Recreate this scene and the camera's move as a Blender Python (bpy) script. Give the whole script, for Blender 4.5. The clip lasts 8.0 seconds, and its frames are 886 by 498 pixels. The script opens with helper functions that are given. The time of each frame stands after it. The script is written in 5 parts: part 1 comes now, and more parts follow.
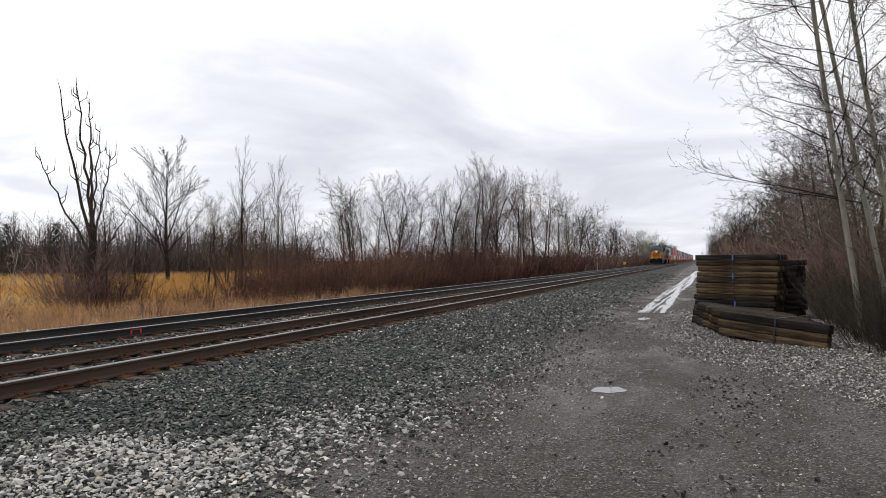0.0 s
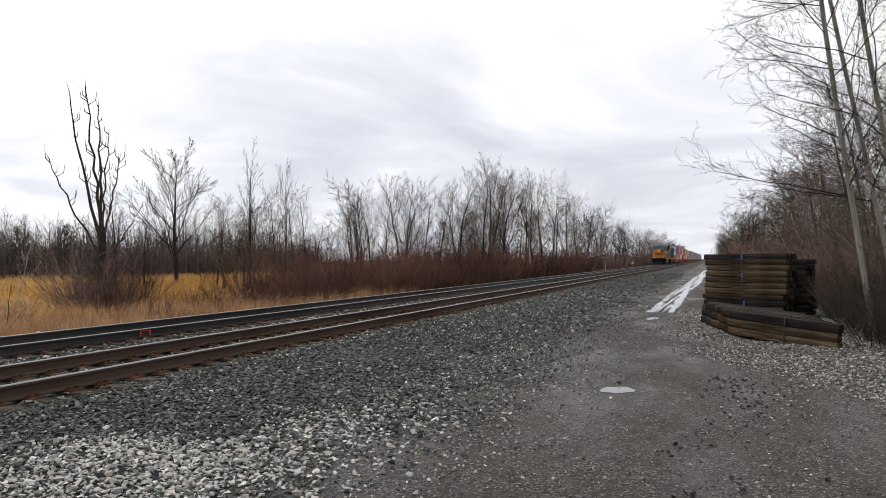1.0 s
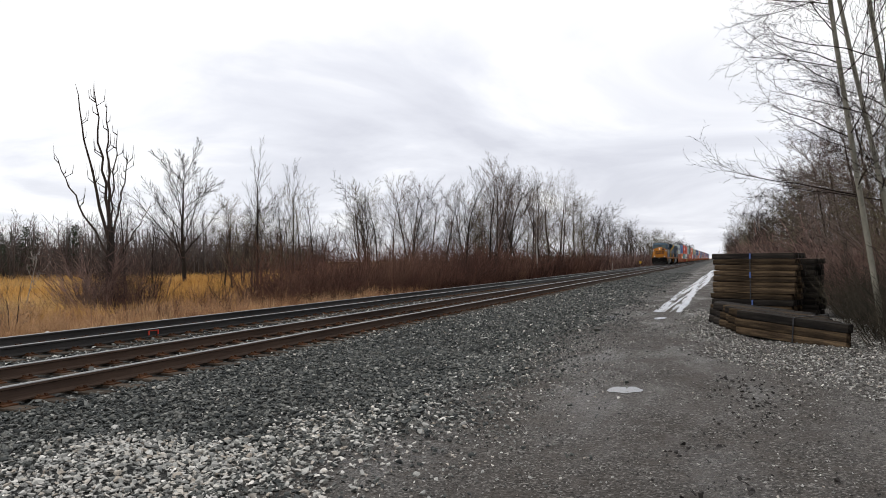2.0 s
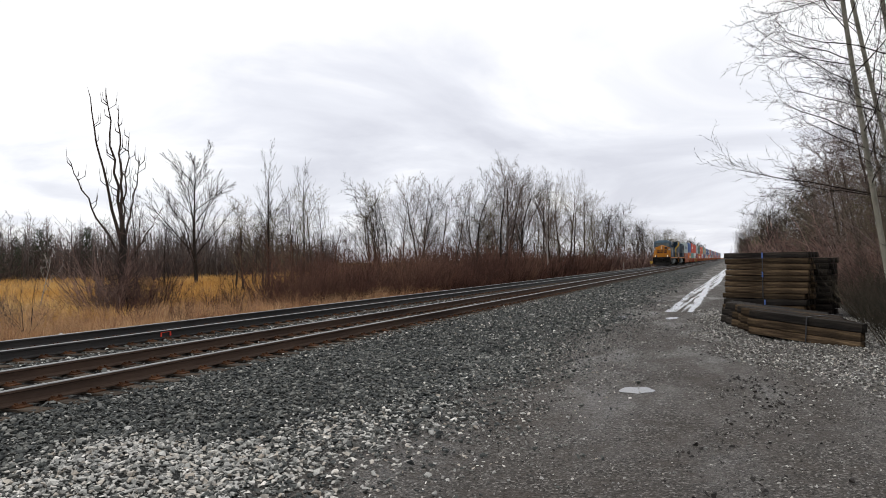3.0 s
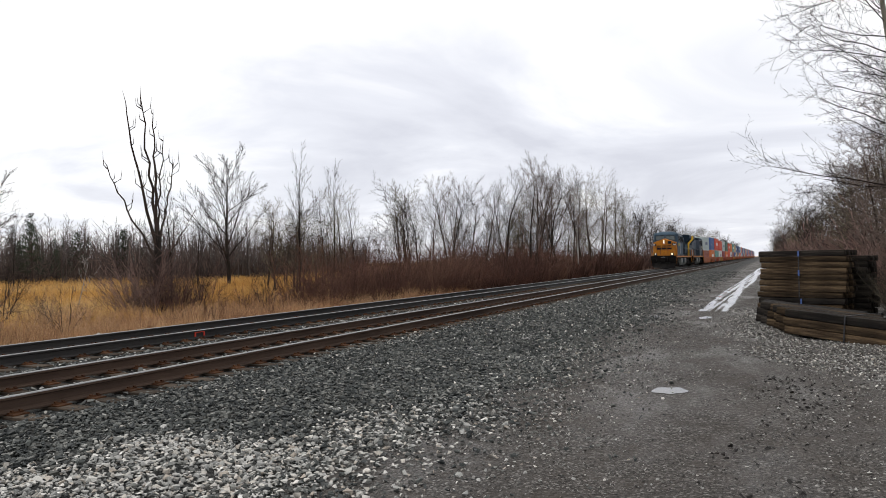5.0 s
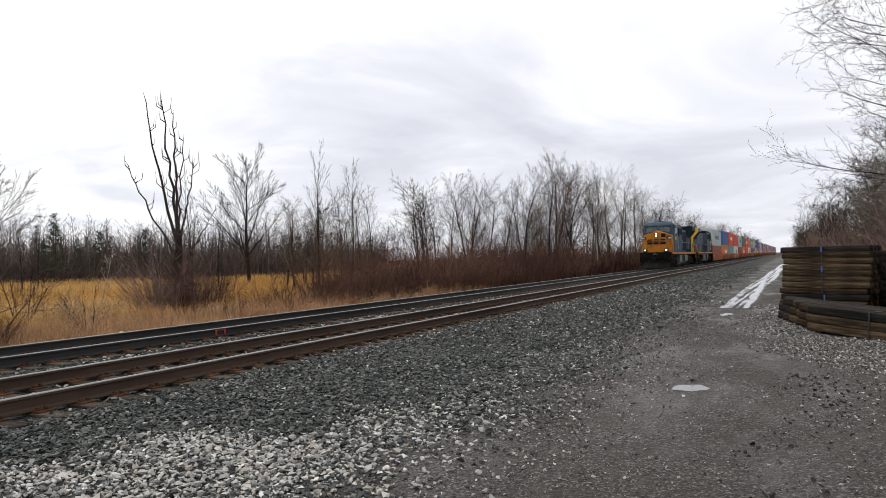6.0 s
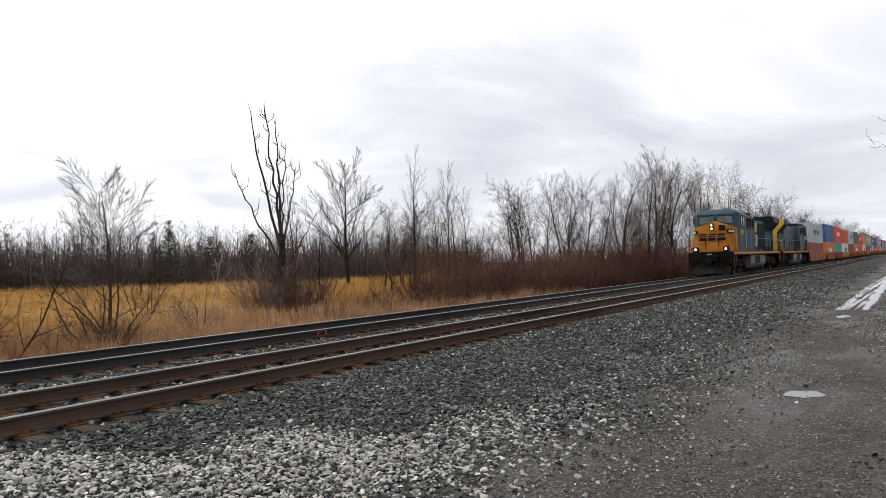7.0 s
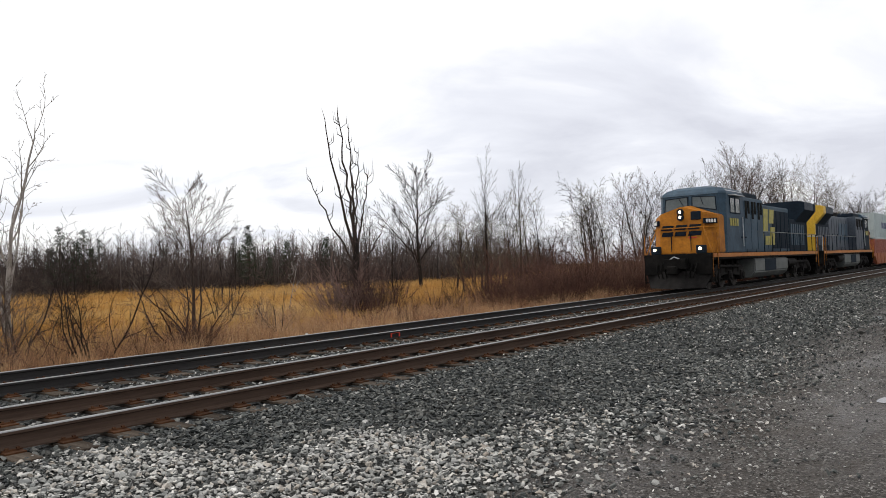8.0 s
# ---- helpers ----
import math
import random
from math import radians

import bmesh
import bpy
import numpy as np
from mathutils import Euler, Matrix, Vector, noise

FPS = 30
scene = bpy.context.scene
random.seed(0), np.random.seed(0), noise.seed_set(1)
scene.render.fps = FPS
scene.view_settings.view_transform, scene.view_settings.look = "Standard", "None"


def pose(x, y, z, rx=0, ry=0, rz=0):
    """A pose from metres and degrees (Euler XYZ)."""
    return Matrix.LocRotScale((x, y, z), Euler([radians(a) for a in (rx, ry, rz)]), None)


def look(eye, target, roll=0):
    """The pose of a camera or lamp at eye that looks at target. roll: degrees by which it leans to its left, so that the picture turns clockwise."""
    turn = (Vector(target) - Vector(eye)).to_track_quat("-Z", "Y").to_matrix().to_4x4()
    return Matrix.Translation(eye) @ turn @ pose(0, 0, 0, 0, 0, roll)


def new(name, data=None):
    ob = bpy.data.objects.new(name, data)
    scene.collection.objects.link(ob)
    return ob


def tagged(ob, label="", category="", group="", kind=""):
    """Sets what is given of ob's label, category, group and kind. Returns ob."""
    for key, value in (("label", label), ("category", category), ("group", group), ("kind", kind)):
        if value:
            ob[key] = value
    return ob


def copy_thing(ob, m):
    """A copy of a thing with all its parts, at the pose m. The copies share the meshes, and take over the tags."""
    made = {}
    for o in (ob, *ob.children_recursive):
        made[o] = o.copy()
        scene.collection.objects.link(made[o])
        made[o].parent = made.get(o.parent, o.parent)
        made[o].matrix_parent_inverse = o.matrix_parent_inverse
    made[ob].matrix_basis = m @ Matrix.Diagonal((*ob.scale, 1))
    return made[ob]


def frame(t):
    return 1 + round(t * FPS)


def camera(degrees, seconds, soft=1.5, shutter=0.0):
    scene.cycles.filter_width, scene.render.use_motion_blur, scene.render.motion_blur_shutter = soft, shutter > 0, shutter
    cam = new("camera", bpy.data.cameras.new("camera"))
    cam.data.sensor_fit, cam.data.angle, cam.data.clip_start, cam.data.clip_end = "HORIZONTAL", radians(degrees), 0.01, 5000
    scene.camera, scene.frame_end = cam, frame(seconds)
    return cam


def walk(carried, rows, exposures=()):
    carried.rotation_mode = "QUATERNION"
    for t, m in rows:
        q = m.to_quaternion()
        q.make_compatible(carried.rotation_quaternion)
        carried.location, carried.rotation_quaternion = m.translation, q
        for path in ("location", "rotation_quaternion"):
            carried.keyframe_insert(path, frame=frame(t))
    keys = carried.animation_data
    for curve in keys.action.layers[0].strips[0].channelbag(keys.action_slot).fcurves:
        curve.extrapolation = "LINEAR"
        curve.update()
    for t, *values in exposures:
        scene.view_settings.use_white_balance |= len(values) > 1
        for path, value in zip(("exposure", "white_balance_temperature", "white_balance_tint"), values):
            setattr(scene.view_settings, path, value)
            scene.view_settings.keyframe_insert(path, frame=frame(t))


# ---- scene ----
# ---- camera: a person stands beside the road and turns to the left with the train ----
EYE = 1.72
cam = camera(62.5, 8.0, soft=0.8)
TURNS = [
    (0.0, 19.667, 0.869, -0.2), (0.5, 19.743, 0.919, -0.293), (1.0, 20.268, 0.902, -0.41),
    (2.5, 21.101, 0.918, -0.576), (3.0, 21.63, 0.953, -0.732), (3.5, 22.134, 0.966, -0.791),
    (4.0, 22.762, 0.956, -0.911), (4.5, 23.438, 1.017, -0.953), (6.0, 25.404, 0.806, -1.255),
    (6.5, 27.658, 0.945, -1.513), (7.0, 32.876, 1.136, -1.744), (7.5, 36.01, 1.206, -1.952),
    (8.0, 38.494, 1.48, -2.108),
]
walk(cam, [(t, pose(0, 0, EYE, 90 + pitch, 0, yaw) @ pose(0, 0, 0, 0, 0, roll)) for t, yaw, pitch, roll in TURNS],
     exposures=[(0.0, 0.0), (8.0, 0.0)])

# ---- world: bright overcast with thin grey cloud ----
SUN_EL, SUN_ROT = 52.0, 250.0
world = bpy.data.worlds.new("overcast_sky")
scene.world = world
world.use_nodes = True


def nodes_of(tree):
    tree.nodes.clear()

    def add(kind, **values):
        n = tree.nodes.new(kind)
        for key, v in values.items():
            if key in n.inputs:
                n.inputs[key].default_value = v
        return n
    return add, tree.links.new


def build_world():
    add, link = nodes_of(world.node_tree)
    out, bg = add("ShaderNodeOutputWorld"), add("ShaderNodeBackground")
    sky = add("ShaderNodeTexSky")
    sky.sky_type, sky.sun_disc = "NISHITA", False
    sky.sun_elevation, sky.sun_rotation = radians(SUN_EL), radians(SUN_ROT)
    coord = add("ShaderNodeTexCoord")
    split, comb = add("ShaderNodeSeparateXYZ"), add("ShaderNodeCombineXYZ")
    link(coord.outputs["Generated"], split.inputs[0])
    lift = add("ShaderNodeMath"); lift.operation = "MAXIMUM"; lift.inputs[1].default_value = 0.0
    link(split.outputs[2], lift.inputs[0])
    plus = add("ShaderNodeMath"); plus.operation = "ADD"; plus.inputs[1].default_value = 0.16
    link(lift.outputs[0], plus.inputs[0])
    for k in (0, 1):
        d = add("ShaderNodeMath"); d.operation = "DIVIDE"
        link(split.outputs[k], d.inputs[0]); link(plus.outputs[0], d.inputs[1])
        link(d.outputs[0], comb.inputs[k])
    big = add("ShaderNodeTexNoise", Scale=0.75, Detail=6.0, Roughness=0.55, Distortion=0.9)
    link(comb.outputs[0], big.inputs["Vector"])
    # the grey bank hangs over the tracks, the sky to both sides is brighter
    bank = add("ShaderNodeVectorMath"); bank.operation = "DOT_PRODUCT"
    bank.inputs[1].default_value = Vector((-0.26, 0.95, 0.17)).normalized()
    link(coord.outputs["Generated"], bank.inputs[0])
    near = add("ShaderNodeMapRange"); near.interpolation_type = "SMOOTHSTEP"
    near.inputs[1].default_value, near.inputs[2].default_value = 0.87, 1.0
    near.inputs[3].default_value, near.inputs[4].default_value = -0.02, 0.15
    link(bank.outputs["Value"], near.inputs[0])
    low = add("ShaderNodeMapRange"); low.interpolation_type = "SMOOTHSTEP"
    low.inputs[1].default_value, low.inputs[2].default_value = 0.08, 0.36
    low.inputs[3].default_value, low.inputs[4].default_value = 0.15, -0.06
    link(split.outputs[2], low.inputs[0])
    both = add("ShaderNodeMath"); both.operation = "ADD"
    link(near.outputs[0], both.inputs[0]); link(low.outputs[0], both.inputs[1])
    mix = add("ShaderNodeMath"); mix.operation = "SUBTRACT"
    link(big.outputs[0], mix.inputs[0]); link(both.outputs[0], mix.inputs[1])
    ramp = add("ShaderNodeValToRGB")
    e = ramp.color_ramp.elements
    e[0].position, e[0].color = 0.1, (0.74, 0.752, 0.83, 1)
    e[1].position, e[1].color = 0.44, (1.12, 1.12, 1.13, 1)
    m = e.new(0.29); m.color = (0.9, 0.915, 0.985, 1)
    link(mix.outputs[0], ramp.inputs[0])
    blend = add("ShaderNodeMix"); blend.data_type = "RGBA"
    blend.inputs[0].default_value = 0.94
    dim = add("ShaderNodeVectorMath"); dim.operation = "SCALE"; dim.inputs["Scale"].default_value = 0.12
    link(sky.outputs[0], dim.inputs[0])
    link(dim.outputs[0], blend.inputs[6]); link(ramp.outputs[0], blend.inputs[7])
    link(blend.outputs[2], bg.inputs[0])
    bg.inputs[1].default_value = 1.0
    link(bg.outputs[0], out.inputs[0])


build_world()
sun = new("sun", bpy.data.lights.new("sun", "SUN"))
sun.data.energy, sun.data.angle, sun.data.color = 1.5, radians(14), (1.0, 0.96, 0.9)
sun.matrix_world = look((0, 0, 50), (50 * math.sin(radians(SUN_ROT + 180)) / math.tan(radians(SUN_EL)), 50 * math.cos(radians(SUN_ROT + 180)) / math.tan(radians(SUN_EL)), 0))


# ---- materials ----
def material(name, colors, rough=0.8, scale=4.0, bump=0.0, bump_scale=30.0, metal=0.0, spread=0.0, space="Object", emit=0.0, stretch=(1, 1, 1), islands=0.0, grain=0.25, pick=False):
    """Two or three tones mixed by large noise, darkened and lightened by fine noise; spread: by object, islands: by loose piece."""
    m = bpy.data.materials.new(name)
    m.use_nodes = True
    add, link = nodes_of(m.node_tree)
    out, bsdf = add("ShaderNodeOutputMaterial"), add("ShaderNodeBsdfPrincipled", Roughness=rough, Metallic=metal)
    bsdf.inputs["Specular IOR Level"].default_value = 0.5 if rough < 0.6 else 0.28 if rough < 0.75 else 0.1
    link(bsdf.outputs[0], out.inputs[0])
    if space == "World":
        place = add("ShaderNodeNewGeometry").outputs["Position"]
    else:
        place = add("ShaderNodeTexCoord").outputs["Object"]
    mp = add("ShaderNodeMapping"); mp.inputs["Scale"].default_value = stretch
    link(place, mp.inputs[0])
    big = add("ShaderNodeTexNoise", Scale=scale, Detail=6.0, Roughness=0.6)
    link(mp.outputs[0], big.inputs["Vector"])
    ramp = add("ShaderNodeValToRGB")
    e = ramp.color_ramp.elements
    e[0].position, e[1].position = 0.33, 0.67
    e[0].color, e[1].color = (*colors[0], 1), (*colors[-1], 1)
    if pick:
        # each loose piece takes a tone of its own
        e[0].position, e[1].position = 0.0, 1.0
        for k, c in enumerate(colors[1:-1]):
            e.new((k + 1) / (len(colors) - 1)).color = (*c, 1)
        link(add("ShaderNodeNewGeometry").outputs["Random Per Island"], ramp.inputs[0])
    else:
        if len(colors) > 2:
            e.new(0.5).color = (*colors[1], 1)
        link(big.outputs[0], ramp.inputs[0])
    fine = add("ShaderNodeTexNoise", Scale=scale * 11, Detail=4.0, Roughness=0.65)
    link(mp.outputs[0], fine.inputs["Vector"])
    val = add("ShaderNodeMapRange")
    val.inputs[3].default_value, val.inputs[4].default_value = 1 - grain * 1.6, 1 + grain * 1.6
    link(fine.outputs[0], val.inputs[0])
    last = val.outputs[0]
    for amount, node, socket in ((spread, "ShaderNodeObjectInfo", "Random"), (islands, "ShaderNodeNewGeometry", "Random Per Island")):
        if amount:
            rnd = add(node)
            r = add("ShaderNodeMapRange"); r.inputs[3].default_value, r.inputs[4].default_value = 1 - amount, 1 + amount
            link(rnd.outputs[socket], r.inputs[0])
            mul = add("ShaderNodeMath"); mul.operation = "MULTIPLY"
            link(last, mul.inputs[0]); link(r.outputs[0], mul.inputs[1])
            last = mul.outputs[0]
    sc = add("ShaderNodeVectorMath"); sc.operation = "SCALE"
    link(ramp.outputs[0], sc.inputs[0]); link(last, sc.inputs["Scale"])
    link(sc.outputs[0], bsdf.inputs["Base Color"])
    if emit:
        bsdf.inputs["Emission Color"].default_value = (*colors[0], 1)
        bsdf.inputs["Emission Strength"].default_value = emit
    if bump:
        bn = add("ShaderNodeTexNoise", Scale=bump_scale, Detail=5.0, Roughness=0.6)
        link(mp.outputs[0], bn.inputs["Vector"])
        b = add("ShaderNodeBump", Strength=min(1.0, bump), Distance=0.02)
        link(bn.outputs[0], b.inputs["Height"]); link(b.outputs[0], bsdf.inputs["Normal"])
    return m


def ground_material():
    """Wet gravel road, ballast beds, dead grass and leaf litter, told apart by where they lie across the line."""
    m = bpy.data.materials.new("ground")
    m.use_nodes = True
    add, link = nodes_of(m.node_tree)
    out, bsdf = add("ShaderNodeOutputMaterial"), add("ShaderNodeBsdfPrincipled")
    bsdf.inputs["Specular IOR Level"].default_value = 0.3
    link(bsdf.outputs[0], out.inputs[0])
    pos = add("ShaderNodeNewGeometry").outputs["Position"]
    xyz = add("ShaderNodeSeparateXYZ"); link(pos, xyz.inputs[0])

    def noise_tex(scale, detail=5.0, rough=0.6, stretch=(1, 1, 1)):
        mp = add("ShaderNodeMapping"); mp.inputs["Scale"].default_value = stretch
        link(pos, mp.inputs[0])
        n = add("ShaderNodeTexNoise", Scale=scale, Detail=detail, Roughness=rough)
        link(mp.outputs[0], n.inputs["Vector"])
        return n.outputs[0]

    def ramp(fac, *stops):
        r = add("ShaderNodeValToRGB")
        e = r.color_ramp.elements
        while len(e) < len(stops):
            e.new(0.5)
        for el, (p, c) in zip(e, stops):
            el.position, el.color = p, (*c, 1) if len(c) == 3 else c
        link(fac, r.inputs[0])
        return r.outputs[0]

    def math_node(op, a, b):
        n = add("ShaderNodeMath"); n.operation = op
        for k, v in enumerate((a, b)):
            if isinstance(v, (int, float)):
                n.inputs[k].default_value = v
            else:
                link(v, n.inputs[k])
        return n.outputs[0]

    def blend(fac, a, b):
        n = add("ShaderNodeMix"); n.data_type = "RGBA"
        link(fac, n.inputs[0]); link(a, n.inputs[6]); link(b, n.inputs[7])
        return n.outputs[2]

    def band(lo, hi, wobble):
        """1 past hi, 0 before lo, along x with an uneven edge"""
        x = math_node("ADD", xyz.outputs[0], wobble)
        r = add("ShaderNodeMapRange"); r.interpolation_type = "SMOOTHSTEP"
        r.inputs[1].default_value, r.inputs[2].default_value = lo, hi
        link(x, r.inputs[0])
        return r.outputs[0]

    wob = math_node("MULTIPLY", math_node("SUBTRACT", noise_tex(0.5, 4), 0.5), 2.6)
    stones = add("ShaderNodeTexVoronoi", Scale=17.0); link(pos, stones.inputs["Vector"])
    small = add("ShaderNodeTexVoronoi", Scale=55.0); link(pos, small.inputs["Vector"])
    one = add("ShaderNodeSeparateXYZ"); link(stones.outputs["Color"], one.inputs[0])
    two = add("ShaderNodeSeparateXYZ"); link(small.outputs["Color"], two.inputs[0])
    # ballast bed is near black: shade in the gaps between stones put into its colour
    ballast = ramp(one.outputs[0], (0.0, (0.009, 0.01, 0.01)), (0.6, (0.028, 0.029, 0.028)), (1.0, (0.08, 0.08, 0.077)))
    mud = ramp(noise_tex(0.9, 6, 0.62, (1, 0.45, 1)), (0.32, (0.036, 0.029, 0.024)), (0.5, (0.058, 0.048, 0.041)), (0.7, (0.085, 0.074, 0.065)))
    grit = ramp(two.outputs[0], (0.0, (0.013, 0.011, 0.01)), (0.55, (0.056, 0.05, 0.045)), (0.85, (0.125, 0.115, 0.106)), (1.0, (0.28, 0.265, 0.25)))
    patch = ramp(noise_tex(1.6, 6, 0.75), (0.36, (0.15, 0.15, 0.15)), (0.55, (0.85, 0.85, 0.85)))
    road = blend(patch, mud, grit)
    grass = ramp(noise_tex(0.12, 6, 0.65), (0.3, (0.2, 0.1, 0.035)), (0.5, (0.34, 0.19, 0.055)), (0.7, (0.42, 0.28, 0.11)))
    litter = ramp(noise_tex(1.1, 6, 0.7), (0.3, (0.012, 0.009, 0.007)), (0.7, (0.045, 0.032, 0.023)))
    soil = ramp(noise_tex(0.9, 6, 0.7), (0.3, (0.05, 0.026, 0.016)), (0.7, (0.17, 0.1, 0.055)))
    c = blend(band(-30, -25, wob), grass, soil)
    c = blend(band(-17.2, -16.4, wob), c, ballast)
    c = blend(band(-4.6, -2.6, wob), c, road)
    c = blend(band(0.6, 2.4, wob), c, grit)
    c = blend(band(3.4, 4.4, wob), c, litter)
    link(c, bsdf.inputs["Base Color"])
    wet = ramp(noise_tex(0.8, 4, 0.6, (1, 0.35, 1)), (0.4, (0.92, 0.92, 0.92)), (0.62, (0.42, 0.42, 0.42)))
    onroad = math_node("MULTIPLY", band(-4.2, -2.6, wob), math_node("SUBTRACT", 1.0, band(1.2, 3, wob)))
    dry = add("ShaderNodeRGB"); dry.outputs[0].default_value = (0.92, 0.92, 0.92, 1)
    link(blend(onroad, dry.outputs[0], wet), bsdf.inputs["Roughness"])
    h = math_node("ADD", math_node("MULTIPLY", stones.outputs["Distance"], -0.5), math_node("MULTIPLY", noise_tex(26, 6, 0.7), 0.6))
    h = math_node("ADD", h, math_node("MULTIPLY", small.outputs["Distance"], -0.35))
    b = add("ShaderNodeBump", Strength=1.0, Distance=0.05)
    link(h, b.inputs["Height"]); link(b.outputs[0], bsdf.inputs["Normal"])
    return m


GROUND = ground_material()
WATER = material("puddle_water", [(0.05, 0.048, 0.045), (0.07, 0.066, 0.06)], rough=0.07, scale=2, bump=0.02, bump_scale=9)
DAMP = material("wet_silt", [(0.05, 0.047, 0.043), (0.075, 0.07, 0.064)], rough=0.42, scale=1.5, bump=0.3, bump_scale=30, space="World")
STONE = material("crushed_stone", [(0.011, 0.0135, 0.0145), (0.042, 0.047, 0.046), (0.018, 0.021, 0.022), (0.08, 0.086, 0.08), (0.028, 0.032, 0.032), (0.13, 0.132, 0.122), (0.05, 0.049, 0.044), (0.24, 0.24, 0.222)], rough=0.6, scale=9, space="World", bump=0.3, bump_scale=45, pick=True)
PALE_STONE = material("pale_stone", [(0.08, 0.083, 0.08), (0.28, 0.28, 0.265), (0.44, 0.43, 0.41), (0.15, 0.155, 0.15), (0.53, 0.515, 0.48), (0.3, 0.262, 0.22), (0.66, 0.645, 0.615)], rough=0.72, scale=9, space="World", bump=0.3, bump_scale=45, pick=True)
GRIT = material("road_grit", [(0.018, 0.016, 0.015), (0.09, 0.085, 0.078), (0.035, 0.032, 0.03), (0.18, 0.172, 0.16), (0.06, 0.055, 0.05), (0.32, 0.308, 0.29)], rough=0.6, scale=9, space="World", pick=True)
RUST_RAIL = material("rusty_rail", [(0.0362, 0.0248, 0.0201), (0.065, 0.0429, 0.0324), (0.0506, 0.0353, 0.0286)], rough=0.8, scale=0.9, bump=0.2, bump_scale=25, stretch=(3, 0.25, 3))
DARK_RAIL = material("oily_rail", [(0.014, 0.0135, 0.014), (0.03, 0.027, 0.026)], rough=0.7, scale=0.9, bump=0.15, bump_scale=25, stretch=(3, 0.25, 3))
RAIL_TOP = material("worn_rail_head", [(0.1836, 0.1785, 0.1785), (0.255, 0.255, 0.255)], rough=0.34, metal=0.85, scale=0.6, stretch=(6, 0.3, 1))
TIE = material("weathered_tie", [(0.0274, 0.0202, 0.0158), (0.054, 0.0418, 0.0324), (0.0806, 0.0648, 0.0511)], rough=0.88, scale=3, bump=0.6, bump_scale=20, spread=0.35, stretch=(0.5, 4, 4))
OLD_TIE = material("creosote_tie", [(0.012, 0.008, 0.005), (0.05, 0.034, 0.021), (0.115, 0.08, 0.046)], rough=0.85, scale=2.2, bump=0.9, bump_scale=14, spread=0.5, grain=0.5, stretch=(0.5, 6, 6))
BLACK_TIE = material("dark_creosote_tie", [(0.006, 0.005, 0.005), (0.018, 0.015, 0.013), (0.04, 0.034, 0.028)], rough=0.75, scale=2.2, bump=0.9, bump_scale=14, spread=0.4, grain=0.5, stretch=(0.5, 6, 6))
PLATE = material("rusty_tie_plate", [(0.0495, 0.0206, 0.0103), (0.099, 0.0475, 0.0248)], rough=0.85, scale=14, bump=0.3, spread=0.35)
BARK_DARK = material("dark_bark", [(0.018, 0.0146, 0.013), (0.0331, 0.0276, 0.0242)], rough=0.95, scale=3, bump=0.6, bump_scale=18, stretch=(3, 3, 0.6))
BARK_BROWN = material("brown_bark", [(0.0333, 0.0238, 0.0197), (0.0619, 0.0476, 0.0401)], rough=0.95, scale=3, bump=0.6, bump_scale=18, stretch=(3, 3, 0.6))
BARK_GREY = material("grey_green_bark", [(0.11, 0.105, 0.088), (0.21, 0.2, 0.165), (0.27, 0.255, 0.215)], rough=0.92, scale=2, bump=0.5, bump_scale=12, stretch=(2, 2, 0.8))
BARK_PALE = material("pale_dead_wood", [(0.2, 0.185, 0.17), (0.36, 0.34, 0.32)], rough=0.9, scale=3, bump=0.4, stretch=(3, 3, 0.5))
TWIG = material("bare_twig", [(0.017, 0.0135, 0.012), (0.036, 0.028, 0.025)], rough=0.95, scale=0.6, space="World")
TWIG_BROWN = material("brown_grey_twig", [(0.05, 0.036, 0.031), (0.105, 0.08, 0.07), (0.15, 0.12, 0.1)], rough=0.95, scale=0.5, space="World", islands=0.5)
TWIG_OLIVE = material("budding_twig", [(0.0829, 0.0691, 0.0446), (0.1381, 0.1211, 0.0765)], rough=0.95, scale=0.4, space="World")
BRUSH = material("red_brown_brush", [(0.0321, 0.0175, 0.0147), (0.078, 0.0394, 0.0294), (0.1148, 0.0661, 0.0459)], rough=0.95, scale=0.16, space="World", islands=0.7)
BRUSH_GREY = material("grey_brown_brush", [(0.045, 0.026, 0.023), (0.1, 0.062, 0.053), (0.175, 0.122, 0.105)], rough=0.95, scale=0.16, space="World", islands=0.7)
GRASS = material("dead_grass", [(0.34, 0.165, 0.04), (0.52, 0.31, 0.1), (0.62, 0.45, 0.21)], rough=0.95, scale=0.07, space="World", islands=0.35)
PALE_GRASS = material("pale_verge_grass", [(0.3, 0.15, 0.075), (0.46, 0.28, 0.15), (0.6, 0.43, 0.26)], rough=0.95, scale=0.25, space="World", islands=0.4)
NEEDLES = material("pine_needles", [(0.019, 0.029, 0.018), (0.04, 0.054, 0.032)], rough=0.95, scale=0.3, space="World", islands=0.4)
FAR_WOOD = material("far_bare_wood", [(0.055, 0.045, 0.042), (0.12, 0.103, 0.097)], rough=0.95, scale=0.06, space="World", islands=0.5)
FAR_BRUSH = material("far_brown_brush", [(0.042, 0.03, 0.026), (0.095, 0.072, 0.063)], rough=0.95, scale=0.06, space="World", islands=0.5)
MUD = material("dark_wet_mud", [(0.008, 0.0065, 0.006), (0.022, 0.018, 0.016)], rough=0.6, scale=3, space="World", islands=0.4)
BRUSH_TAN = material("tan_dead_weeds", [(0.16, 0.075, 0.042), (0.32, 0.18, 0.1), (0.48, 0.32, 0.19)], rough=0.95, scale=0.2, space="World", islands=0.6)
